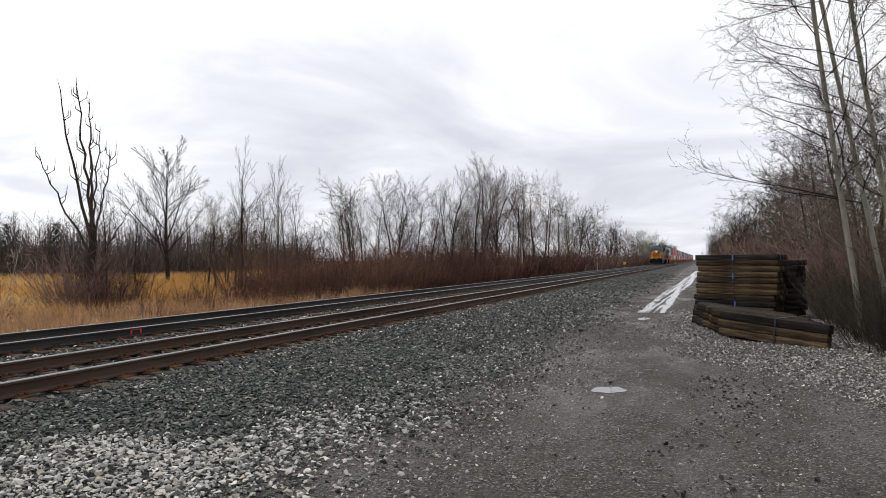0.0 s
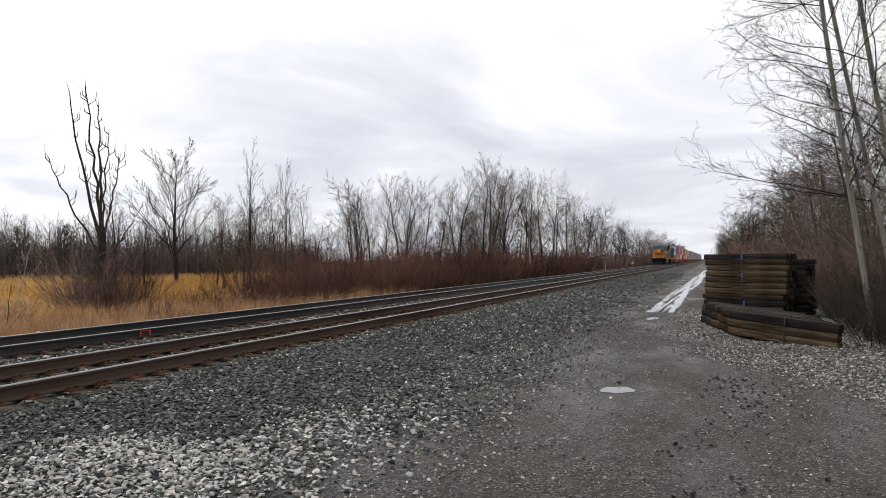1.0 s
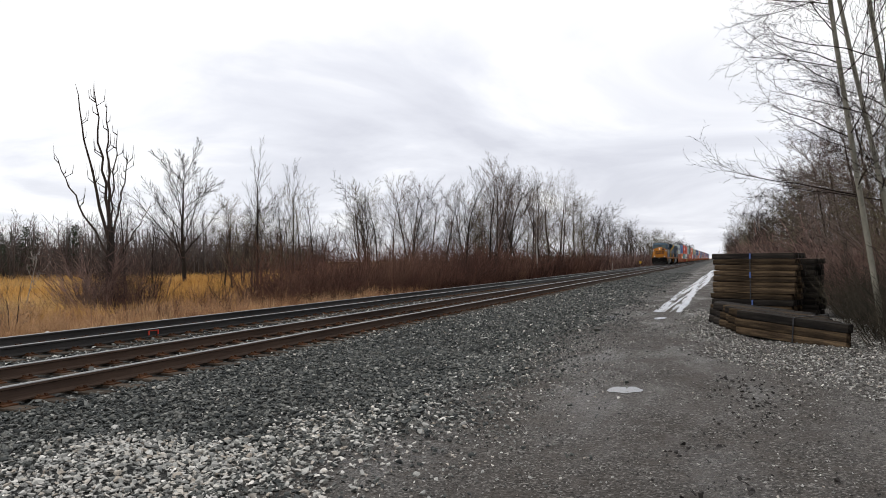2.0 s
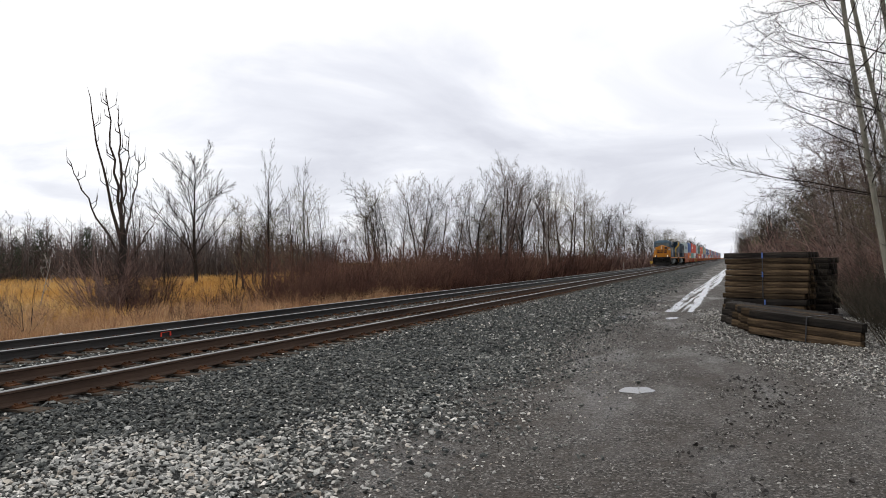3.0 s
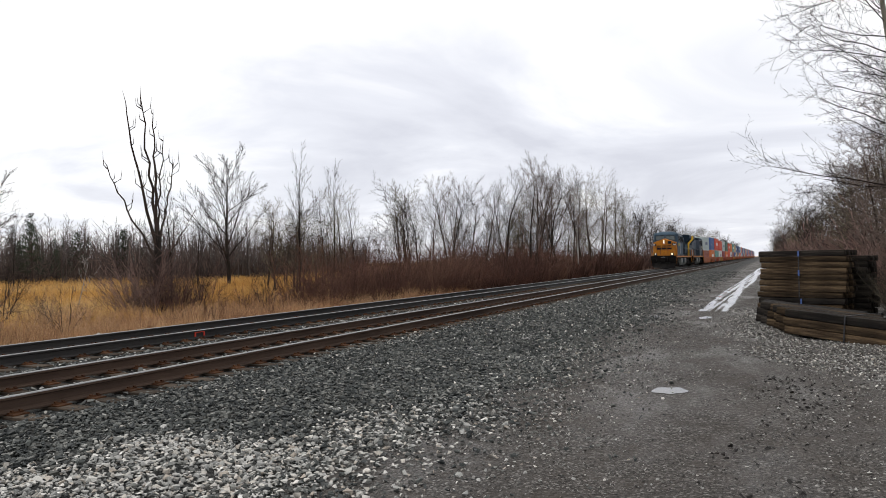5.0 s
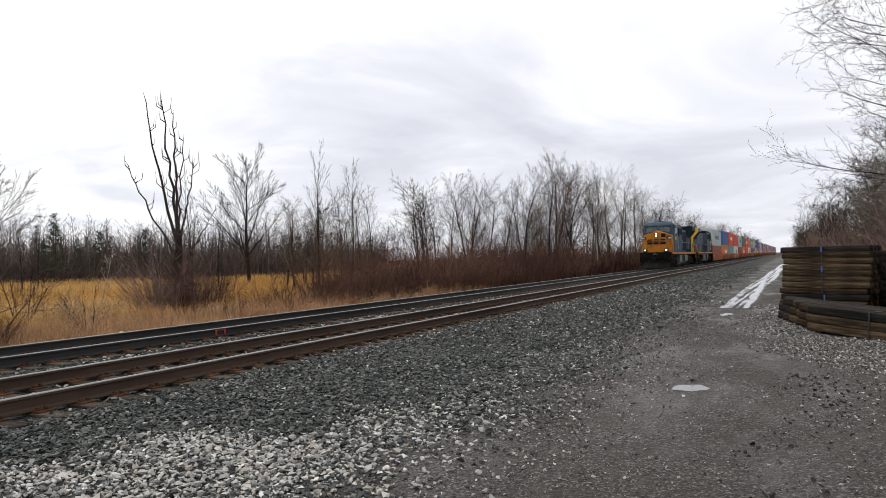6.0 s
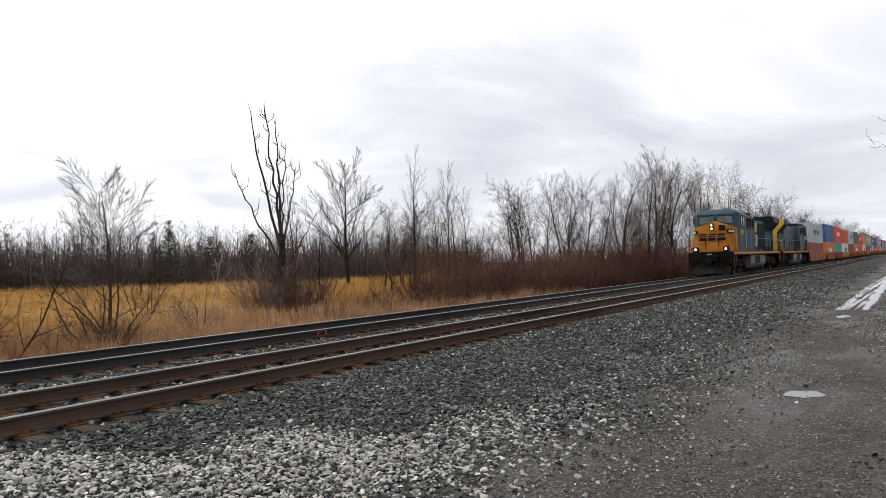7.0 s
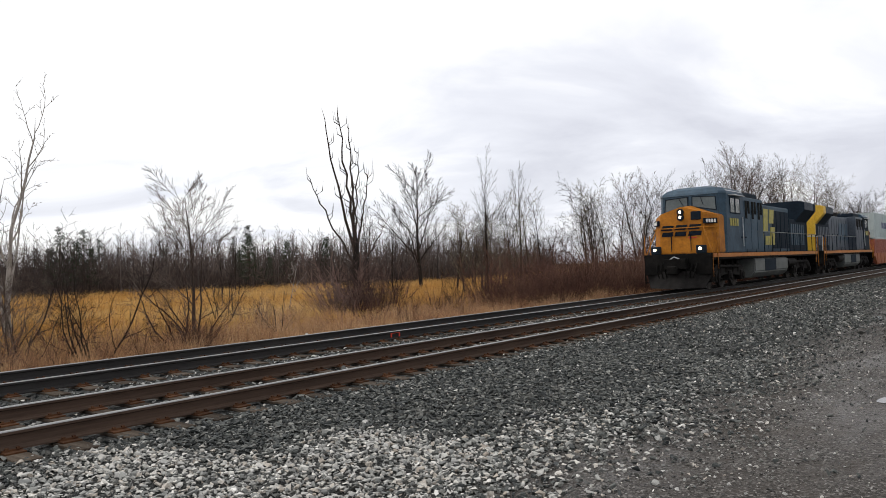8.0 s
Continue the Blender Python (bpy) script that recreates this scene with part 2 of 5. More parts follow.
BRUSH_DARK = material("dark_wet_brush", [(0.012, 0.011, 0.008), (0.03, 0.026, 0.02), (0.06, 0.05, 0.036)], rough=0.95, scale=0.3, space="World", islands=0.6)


# ---- mesh helpers ----
def mesh_of(name, verts, faces, mats, smooth=False, slots=None):
    me = bpy.data.meshes.new(name)
    me.from_pydata([tuple(v) for v in verts], [], [tuple(f) for f in faces])
    for m in mats if isinstance(mats, (list, tuple)) else [mats]:
        me.materials.append(m)
    if slots is not None:
        me.polygons.foreach_set("material_index", np.asarray(slots, dtype=np.int32))
    if smooth:
        me.polygons.foreach_set("use_smooth", [True] * len(me.polygons))
    me.update()
    return me


def soup(name, verts, tris, mat, flat=False):
    """A mesh from large numpy arrays of triangles."""
    me = bpy.data.meshes.new(name)
    verts, tris = np.asarray(verts, dtype=np.float32), np.asarray(tris, dtype=np.int32)
    me.vertices.add(len(verts))
    me.vertices.foreach_set("co", verts.ravel())
    me.loops.add(tris.size)
    me.loops.foreach_set("vertex_index", tris.ravel())
    me.polygons.add(len(tris))
    me.polygons.foreach_set("loop_start", np.arange(0, tris.size, 3, dtype=np.int32))
    me.update(calc_edges=True)
    me.validate()
    if flat:
        me.shade_flat()
    me.materials.append(mat)
    return me


def part(name, data, mat=None, parent=None, label="", m=None):
    """Links a bmesh or a mesh as one object under its thing."""
    if isinstance(data, bmesh.types.BMesh):
        me = bpy.data.meshes.new(name)
        data.to_mesh(me)
        data.free()
        me.materials.append(mat)
    else:
        me = data
    ob = new(name, me)
    if parent is not None:
        ob.parent = parent
    if m is not None:
        ob.matrix_basis = m
    return tagged(ob, label)


def empty(name, m=None):
    ob = new(name)
    ob.empty_display_size = 0.2
    if m is not None:
        ob.matrix_basis = m
    return ob


def box(bm, lo, hi, bevel=0.0, turn=None):
    """Adds a box between two corners to a bmesh."""
    c, d = [(a + b) / 2 for a, b in zip(lo, hi)], [b - a for a, b in zip(lo, hi)]
    m = Matrix.Translation(c) @ (turn or Matrix()) @ Matrix.Diagonal((*d, 1))
    r = bmesh.ops.create_cube(bm, size=1, matrix=m)
    if bevel:
        es = list({e for v in r["verts"] for e in v.link_edges})
        bmesh.ops.bevel(bm, geom=es, offset=bevel, segments=2, affect="EDGES", profile=0.5)
    return bm


def boxes(*items, bevel=0.0):
    bm = bmesh.new()
    for lo, hi in items:
        box(bm, lo, hi, bevel)
    return bm


def rod(bm, a, b, r, n=6):
    a, b = Vector(a), Vector(b)
    d = b - a
    m = Matrix.Translation((a + b) / 2) @ d.to_track_quat("Z", "Y").to_matrix().to_4x4()
    bmesh.ops.create_cone(bm, cap_ends=True, segments=n, radius1=r, radius2=r, depth=d.length, matrix=m)
    return bm


def rods(items, r, n=6):
    bm = bmesh.new()
    for a, b in items:
        rod(bm, a, b, r, n)
    return bm


def prism(bm, outline, axis, lo, hi):
    """A solid from a closed outline of 2D points, pushed along axis 0, 1 or 2 from lo to hi."""
    def at(p, v):
        q = list(p)
        q.insert(axis, v)
        return q
    a = [bm.verts.new(at(p, lo)) for p in outline]
    b = [bm.verts.new(at(p, hi)) for p in outline]
    n = len(outline)
    bm.faces.new(a)
    bm.faces.new(b[::-1])
    for i in range(n):
        bm.faces.new((a[i], b[i], b[(i + 1) % n], a[(i + 1) % n]))
    bmesh.ops.recalc_face_normals(bm, faces=bm.faces)
    return bm


def gather(name, template_list, places, mat, flat=False):
    """One mesh of many turned and scaled copies: places are rows of template, x, y, z, turn, tilt, scale, scale_z."""
    vs, fs, base = [], [], 0
    places = np.asarray(places, dtype=np.float64)
    for k, (tv, tf) in enumerate(template_list):
        rows = places[places[:, 0].astype(int) == k]
        if not len(rows):
            continue
        c, s = np.cos(rows[:, 4]), np.sin(rows[:, 4])
        ct, st = np.cos(rows[:, 5]), np.sin(rows[:, 5])
        x, y, z = (tv[None, :, j] for j in range(3))
        x, y, z = x * rows[:, 6:7], y * rows[:, 6:7], z * rows[:, 7:8]
        y, z = y * ct[:, None] - z * st[:, None], y * st[:, None] + z * ct[:, None]
        v = np.stack([x * c[:, None] - y * s[:, None] + rows[:, 1:2], x * s[:, None] + y * c[:, None] + rows[:, 2:3], z + rows[:, 3:4]], 2)
        n = len(tv)
        f = tf[None] + (np.arange(len(rows)) * n)[:, None, None] + base
        vs.append(v.reshape(-1, 3)); fs.append(f.reshape(-1, 3))
        base += n * len(rows)
    return soup(name, np.concatenate(vs), np.concatenate(fs), mat, flat)


# ---- the lie of the land ----
NEAR_X, FAR_X = -8.43, -12.45          # centre lines of the two tracks
NEAR_TOP, FAR_TOP = 0.32, 0.28         # rail heads
HEIGHTS_X = (-3000, -60, -24, -19.5, -17.2, -15.2, -14.6, -11.2, -9.9, -6.9, -6.6, -4.2, -3.2, 0, 2.2, 4.2, 6.0, 9, 60, 3000)
HEIGHTS_Z = (-0.7, -0.7, -0.65, -0.55, -0.34, 0.0, 0.045, 0.05, 0.085, 0.085, 0.06, -0.03, -0.02, 0.0, 0.0, 0.0, -0.2, -0.3, -0.3, -0.3)


def ground_z(x, y):
    z = np.interp(x, HEIGHTS_X, HEIGHTS_Z)
    rough = np.interp(x, (-30, -17, -15, -6.8, -4, -3, 1, 3, 8), (0.12, 0.05, 0.0, 0.0, 0.03, 0.004, 0.004, 0.025, 0.1))
    z = z - 0.2 * np.clip((x + 0.3) / 1.1, 0, 1) * np.clip((y - 11) / 5, 0, 1)
    return z + rough * (np.sin(x * 1.3 + y * 0.7) + np.sin(y * 1.9 - x * 0.8 + 1.3) * 0.6 + np.sin(x * 3.1 + y * 2.3) * 0.35)


def build_ground():
    xs = np.unique(np.concatenate([np.linspace(-3000, -100, 12), np.linspace(-100, -20, 41), np.linspace(-20, 8, 113), np.linspace(8, 60, 20), np.linspace(60, 3000, 10)]))
    ys = np.unique(np.concatenate([np.linspace(-600, -10, 8), np.linspace(-10, 30, 161), np.linspace(30, 120, 91), np.linspace(120, 600, 30), np.linspace(600, 4500, 10)]))
    X, Y = np.meshgrid(xs, ys)
    V = np.stack([X, Y, ground_z(X, Y)], 2).reshape(-1, 3)
    nx, ny = len(xs), len(ys)
    i = (np.arange(ny - 1)[:, None] * nx + np.arange(nx - 1)[None]).ravel()
    T = np.concatenate([np.stack([i, i + 1, i + nx + 1], 1), np.stack([i, i + nx + 1, i + nx], 1)])
    me = soup("ground", V, T, GROUND)
    me.polygons.foreach_set("use_smooth", [True] * len(me.polygons))
    tagged(new("ground", me), "wet gravel road, stone ballast and dead grass verge", "ground", kind="structure")


build_ground()


# ---- tracks ----
def rail_mesh(length, foot_mat):
    """A flat-bottom rail along y, its head's top at z = 0."""
    half = [(0.0, 0.0), (0.03, -0.002), (0.0375, -0.012), (0.0375, -0.038), (0.012, -0.05), (0.009, -0.09), (0.012, -0.145), (0.04, -0.16), (0.076, -0.17), (0.076, -0.185)]
    outline = half + [(-x, z) for x, z in half[::-1] if x > 0]
    n = len(outline)
    steps = 24
    verts = [(x, length * (k / steps), z) for k in range(steps + 1) for x, z in outline]
    faces, slots = [], []
    for k in range(steps):
        for i in range(n):
            j = (i + 1) % n
            faces.append((k * n + i, k * n + j, (k + 1) * n + j, (k + 1) * n + i))
            slots.append(1 if i in (0, n - 1, 1, n - 2) else 0)
    faces += [tuple(range(n))[::-1], tuple(steps * n + i for i in range(n))]
    slots += [0, 0]
    return mesh_of("rail", verts, faces, [foot_mat, RAIL_TOP], slots=slots)


def tie_mesh():
    bm = bmesh.new()
    box(bm, (-1.3, -0.115, -0.18), (1.3, 0.115, 0), 0.012)
    me = bpy.data.meshes.new("tie"); bm.to_mesh(me); bm.free()
    me.materials.append(TIE)
    return me


def plate_mesh():
    bm = boxes(((-0.19, -0.095, 0), (0.19, 0.095, 0.016)), ((-0.105, -0.09, 0.016), (-0.082, 0.09, 0.034)), ((0.082, -0.09, 0.016), (0.105, 0.09, 0.034)))
    for x in (-0.1, 0.1):
        for y in (-0.05, 0.05):
            box(bm, (x - 0.016, y - 0.014, 0.03), (x + 0.016, y + 0.014, 0.052))
    me = bpy.data.meshes.new("tie_plate"); bm.to_mesh(me); bm.free()
    me.materials.append(PLATE)
    return me


TIE_ME, PLATE_ME = tie_mesh(), plate_mesh()


def track(x, top, rail_mat, label, start, near_ties):
    t = tagged(empty("railway_track", pose(x, start, top)), label, "railway track", "two parallel tracks", "structure")
    rail = rail_mesh(1100, rail_mat)
    for s in (-1, 1):
        part("rail", rail, None, t, m=pose(s * 0.755, 0, 0))
    rng = random.Random(int(-x * 10))
    for k in range(near_ties):
        y = 0.52 * k + rng.uniform(-0.03, 0.03)
        part("tie", TIE_ME, None, t, m=pose(rng.uniform(-0.05, 0.05), y, -0.2, 0, 0, rng.uniform(-0.8, 0.8)))
        for s in (-1, 1):
            if k < 90:
                part("tie_plate", PLATE_ME, None, t, m=pose(s * 0.755, y, -0.2))
    # the far ties, which cannot be told apart
    bm = bmesh.new()
    for k in range(near_ties, near_ties + 300):
        box(bm, (-1.3, 0.52 * k - 0.115, -0.36), (1.3, 0.52 * k + 0.115, -0.205))
    tagged(part("far_ties", bm, TIE, t), kind="stuff")
    return t


near_track = track(NEAR_X, NEAR_TOP, RUST_RAIL, "rusty steel rails on weathered wooden ties in ballast", -6, 150)
far_track = track(FAR_X, FAR_TOP, DARK_RAIL, "dark oily steel rails on wooden ties in ballast", -6, 110)


# ---- loose stone ----
def stone_templates(n, rng, points):
    """Sharp-edged broken stones: hulls of a few scattered points."""
    out = []
    for _ in range(n):
        bm = bmesh.new()
        for _k in range(points):
            d = Vector((rng.gauss(0, 1), rng.gauss(0, 1), rng.gauss(0, 1))).normalized() * rng.uniform(0.4, 0.62)
            bm.verts.new((d.x * 1.3, d.y * 0.88, d.z * 0.66))
        r = bmesh.ops.convex_hull(bm, input=bm.verts)
        loose = [v for v in bm.verts if not v.link_faces]
        bmesh.ops.delete(bm, geom=loose, context="VERTS")
        bmesh.ops.triangulate(bm, faces=bm.faces)
        bm.verts.index_update()
        out.append((np.array([v.co[:] for v in bm.verts]), np.array([[v.index for v in f.verts] for f in bm.faces])))
        bm.free()
    return out


STONE_RNG = np.random.default_rng(7)
ROUND = stone_templates(22, random.Random(3), 8)
BLOCKY = stone_templates(14, random.Random(4), 7)


def strew(name, label, templates, zone, count, sizes, mat, sink=0.25, keep=None):
    x0, x1, y0, y1 = zone
    r = STONE_RNG
    x, y = r.uniform(x0, x1, count), r.uniform(y0, y1, count)
    if keep is not None:
        ok = keep(x, y)
        x, y = x[ok], y[ok]
    n = len(x)
    s = r.lognormal(math.log(sizes), 0.28, n)
    z = ground_z(x, y) + s * (0.32 - sink) + r.uniform(0, 0.5, n) * np.minimum(s, 0.06)
    rows = np.stack([r.integers(0, len(templates), n), x, y, z, r.uniform(0, 6.28, n), r.normal(0, 0.5, n), s, s], 1)
    tagged(new(name, gather(name, templates, rows, mat, True)), label, "stones", kind="stuff")


def off_rails(x, y):
    d = np.minimum(np.minimum(abs(x - NEAR_X - 0.755), abs(x - NEAR_X + 0.755)), np.minimum(abs(x - FAR_X - 0.755), abs(x - FAR_X + 0.755)))
    on_tie = (abs(np.mod(y + 6 + 0.26, 0.52) - 0.26) < 0.12) & ((abs(x - NEAR_X) < 1.32) | (abs(x - FAR_X) < 1.32))
    return (d > 0.14) & ~(on_tie & (STONE_RNG.uniform(0, 1, len(x)) < 0.9))


def paleness(x, y):
    """how likely a stone is of the paler, freshly dumped kind, low on the shoulder"""
    edge = np.interp(y, (0, 3.2, 5.8, 8.5, 14), (-7.4, -7.0, -5.0, -4.0, -3.5)) + 0.3 * np.sin(x * 2.1 + y * 1.7) + 0.3 * np.sin(y * 3.3)
    return 0.02 + 0.85 * np.clip((x - edge) / 0.9 + 0.5, 0, 1) * np.interp(y, (5.5, 8.5), (1.1, 0.08)) * np.interp(x, (-4.2, -3.0), (1.0, 0.45))


def dry(x, y):
    return ((x + 1.2) / 0.28) ** 2 + ((y - 9.85) / 0.4) ** 2 > 1


def shoulder(x, y):
    return x < -3.75 + 0.3 * np.sin(y * 0.7) + 0.2 * np.sin(y * 1.9) + STONE_RNG.exponential(0.45, len(x))


def dark_zone(x, y):
    return (STONE_RNG.uniform(0, 1, len(x)) > paleness(x, y)) & (x < -3.5 + 0.3 * np.sin(y * 1.9) + STONE_RNG.exponential(0.4, len(x)))


def pale_zone(x, y):
    return (STONE_RNG.uniform(0, 1, len(x)) < paleness(x, y)) & (x < -3.4 + 0.3 * np.sin(y * 1.9) + STONE_RNG.exponential(0.45, len(x)))


def churned(x, y):
    """uneven wear of the road, 0 to 1"""
    return 0.5 + 0.22 * np.sin(x * 2.3 + 0.6 * np.sin(y * 0.9)) + 0.16 * np.sin(y * 1.4 + x * 0.7) + 0.12 * np.sin(x * 5.1 - y * 2.2)


def bank(x, y):
    """the gravel heaped to the side of the road, towards the trees"""
    edge = np.interp(y, (6, 9, 12, 14.5, 18, 26), (3.6, 2.4, 1.0, -0.25, -0.7, -1.0))
    return x > edge + 0.25 * np.sin(y * 1.7) + STONE_RNG.normal(0, 0.3, len(x))


strew("ballast_stones", "dark grey crushed stone heaped beside the track", ROUND, (-7.3, -2.0, 1.5, 13), 46000, 0.044, STONE, keep=dark_zone)
strew("ballast_stones", "pale grey crushed stone at the foot of the ballast", ROUND, (-7.3, -1.8, 1.5, 13), 46000, 0.042, PALE_STONE, keep=pale_zone)
strew("ballast_stones", "grey crushed stone on the ballast shoulder", BLOCKY, (-7.3, -2.0, 13, 32), 21000, 0.056, STONE, keep=shoulder)
strew("ballast_stones", "pale stones mixed into the ballast shoulder", BLOCKY, (-7.3, -2.0, 13, 40), 2200, 0.056, PALE_STONE, keep=shoulder)
strew("ballast_stones", "grey crushed stone on the distant ballast shoulder", BLOCKY, (-7.3, -2.6, 32, 90), 8500, 0.1, STONE, keep=shoulder)
strew("ballast_stones", "grey stone lying between ties and rails", BLOCKY, (-15.0, -6.8, 1, 30), 12000, 0.06, STONE, keep=off_rails)
strew("ballast_stones", "pale stone lying between ties and rails", BLOCKY, (-15.0, -6.8, 1, 30), 4000, 0.055, PALE_STONE, keep=off_rails)
strew("ballast_stones", "pale stones along the verge of the track", BLOCKY, (-17.4, -14.2, 3, 60), 4500, 0.075, PALE_STONE)
strew("road_gravel", "small wet stones scattered on the dirt road", BLOCKY, (-3.6, 3.4, 3.5, 20), 26000, 0.019, GRIT, sink=0.2, keep=lambda x, y: dry(x, y) & (churned(x, y) > STONE_RNG.uniform(0.15, 0.75, len(x))))
strew("road_gravel", "loose stones strewn from the ballast onto the road", BLOCKY, (-4.0, -0.8, 3.5, 15), 4500, 0.03, PALE_STONE, sink=0.2, keep=lambda x, y: STONE_RNG.exponential(0.7, len(x)) > x + 3.3)
strew("road_gravel", "loose dark stones strewn along the edge of the road", BLOCKY, (-4.2, -1.0, 3.5, 22), 9000, 0.034, STONE, sink=0.2, keep=lambda x, y: STONE_RNG.exponential(0.7, len(x)) > x + 3.3)
strew("road_gravel", "pale pebbles scattered on the dirt road", BLOCKY, (-3.8, 4.4, 3.5, 22), 6500, 0.02, PALE_STONE, sink=0.2, keep=lambda x, y: dry(x, y) & (churned(x, y) > STONE_RNG.uniform(0.3, 0.8, len(x))))
strew("road_gravel", "coarse gravel on the further stretch of road", BLOCKY, (-3.6, 1.2, 15, 48), 3600, 0.032, GRIT, sink=0.2, keep=lambda x, y: abs(x + 1.35) > 0.6)
strew("mud_clods", "dark clods of mud churned up on the road", BLOCKY, (-0.8, 2.6, 4.5, 14), 2400, 0.04, MUD, sink=0.25, keep=lambda x, y: (abs(x - 0.1 - 0.25 * np.sin(y * 0.8)) < 0.12 + STONE_RNG.exponential(0.22, len(x))) & (churned(x, y) > STONE_RNG.uniform(0.3, 0.75, len(x))))
strew("gravel_bank", "mixed grey gravel spread round the stacked ties", BLOCKY, (-1.2, 5.4, 6, 26), 30000, 0.034, GRIT, keep=bank)
strew("gravel_bank", "pale gravel spread round the stacked ties", BLOCKY, (-1.2, 5.0, 6, 26), 17000, 0.033, PALE_STONE, keep=bank)


# ---- puddles ----
def puddle(x, y, w, l, seed, label):
    r = random.Random(seed)
    n = 36
    ring = []
    for k in range(n):
        a = 2 * math.pi * k / n
        q = 1 + 0.13 * math.sin(2 * a + seed) + 0.09 * math.sin(5 * a + 2 * seed) + r.uniform(-0.03, 0.03)
        ring.append((w / 2 * q * math.cos(a), l / 2 * q * math.sin(a), 0))
    bm = bmesh.new()
    z = float(max(ground_z(np.array([x + p[0] * 0.5 for p in ring]), np.array([y + p[1] * 0.5 for p in ring])))) + 0.005
    prism(bm, [p[:2] for p in ring], 2, -0.06, 0)
    ob = part("puddle", bm, WATER)
    ob.matrix_basis = pose(x, y, z)
    tagged(ob, label, "puddle", kind="structure")


puddle(-1.2, 9.85, 0.4, 0.55, 1, "small shallow rain puddle on the dirt road")


def rut_water():
    """Broken sheets of rain water lying along the wheel ruts of the road."""
    r = np.random.default_rng(31)
    us, ys = np.arange(-0.75, 0.76, 0.03), 24.5 + 90 * np.linspace(0, 1, 420) ** 1.5
    U, Y = np.meshgrid(us, ys)
    wet = np.interp(Y, (24.5, 27, 110), (-0.75, -0.5, -0.3))
    for centre, width in ((-0.42, 0.06), (-0.24, 0.11), (-0.04, 0.05), (0.1, 0.08), (0.3, 0.12)):
        drift = 0.05 * np.sin(Y * 0.21 + 9 * centre) + 0.015 * np.sin(Y * 1.3 + 5 * centre)
        reach = 0.8 + 0.3 * np.sin(Y * r.uniform(0.15, 0.4) + r.uniform(0, 6.28)) + 0.16 * np.sin(Y * r.uniform(0.9, 2.1) + r.uniform(0, 6.28))
        wet += reach * np.exp(-((U - centre - drift) / width) ** 2)
    for k in range(5):
        wet += 0.05 * np.sin(Y * r.uniform(0.8, 3.0) + U * r.uniform(3, 12) + r.uniform(0, 6.28))
    X = -1.66 + 0.7 * (Y - 25) / 60 + U
    V = np.stack([X, Y, ground_z(X, Y) + 0.009], 2).reshape(-1, 3)
    ny, nx = U.shape
    for name, level, mat, label in (("puddle", 0.02, WATER, "broken rain water lying along the wheel ruts of the road"), ("wet_rut", -0.16, DAMP, "wet silt along the wheel ruts of the road")):
        i = (np.arange(ny - 1)[:, None] * nx + np.arange(nx - 1)[None])[wet[:-1, :-1] > level].ravel()
        T = np.concatenate([np.stack([i, i + 1, i + nx + 1], 1), np.stack([i, i + nx + 1, i + nx], 1)])
        used = np.unique(T)
        T = np.searchsorted(used, T)
        lift = (0, 0, 0.0 if mat is WATER else -0.004)
        tagged(new(name, soup(name, V[used] + np.array(lift), T, mat)), label, "puddle", kind="structure")


rut_water()
puddle(-1.65, 21.9, 0.35, 0.8, 12, "small shallow rain puddle on the dirt road")
puddle(-3.1, 22, 0.3, 1.6, 14, "shallow rain puddle beside the ballast")


# ---- bare trees ----
class Wood:
    """Gathers tapered tubes, split into the trunk and the crown."""
    def __init__(self):
        self.v, self.f, self.n = {0: [], 1: []}, {0: [], 1: []}, {0: 0, 1: 0}

    def tube(self, pts, radii, sides, which):
        pts = np.asarray(pts, dtype=float)
        k = len(pts)
        d = np.gradient(pts, axis=0)
        d /= np.linalg.norm(d, axis=1, keepdims=True) + 1e-9
        ref = np.where(np.abs(d[:, 2:3]) > 0.9, np.array([[1.0, 0, 0]]), np.array([[0, 0, 1.0]]))
        a = np.cross(d, ref)
        a /= np.linalg.norm(a, axis=1, keepdims=True) + 1e-9
        b = np.cross(d, a)
        ang = np.arange(sides) * 2 * math.pi / sides
        ring = a[:, None] * np.cos(ang)[None, :, None] + b[:, None] * np.sin(ang)[None, :, None]
        body = pts[:-1, None] + ring[:-1] * np.asarray(radii)[:-1, None, None]
        verts = np.concatenate([body.reshape(-1, 3), pts[-1:]])
        base, tris = self.n[which], []
        for i in range(k - 2):
            for j in range(sides):
                p, q = i * sides + j, i * sides + (j + 1) % sides
                tris += [(p, q, q + sides), (p, q + sides, p + sides)]
        tip = (k - 1) * sides
        for j in range(sides):
            tris.append((tip - sides + j, tip - sides + (j + 1) % sides, tip))
        self.v[which].append(verts)
        self.f[which].append(np.array(tris) + base)
        self.n[which] += len(verts)

    def meshes(self, trunk_mat, crown_mat):
        return [soup(n, np.concatenate(self.v[k]), np.concatenate(self.f[k]), m) if self.v[k] else None for k, n, m in ((0, "trunk", trunk_mat), (1, "crown", crown_mat))]

    def whole(self):
        off = self.n[0]
        v = self.v[0] + self.v[1]
        f = self.f[0] + [t + off for t in self.f[1]]
        return np.concatenate(v), np.concatenate(f)


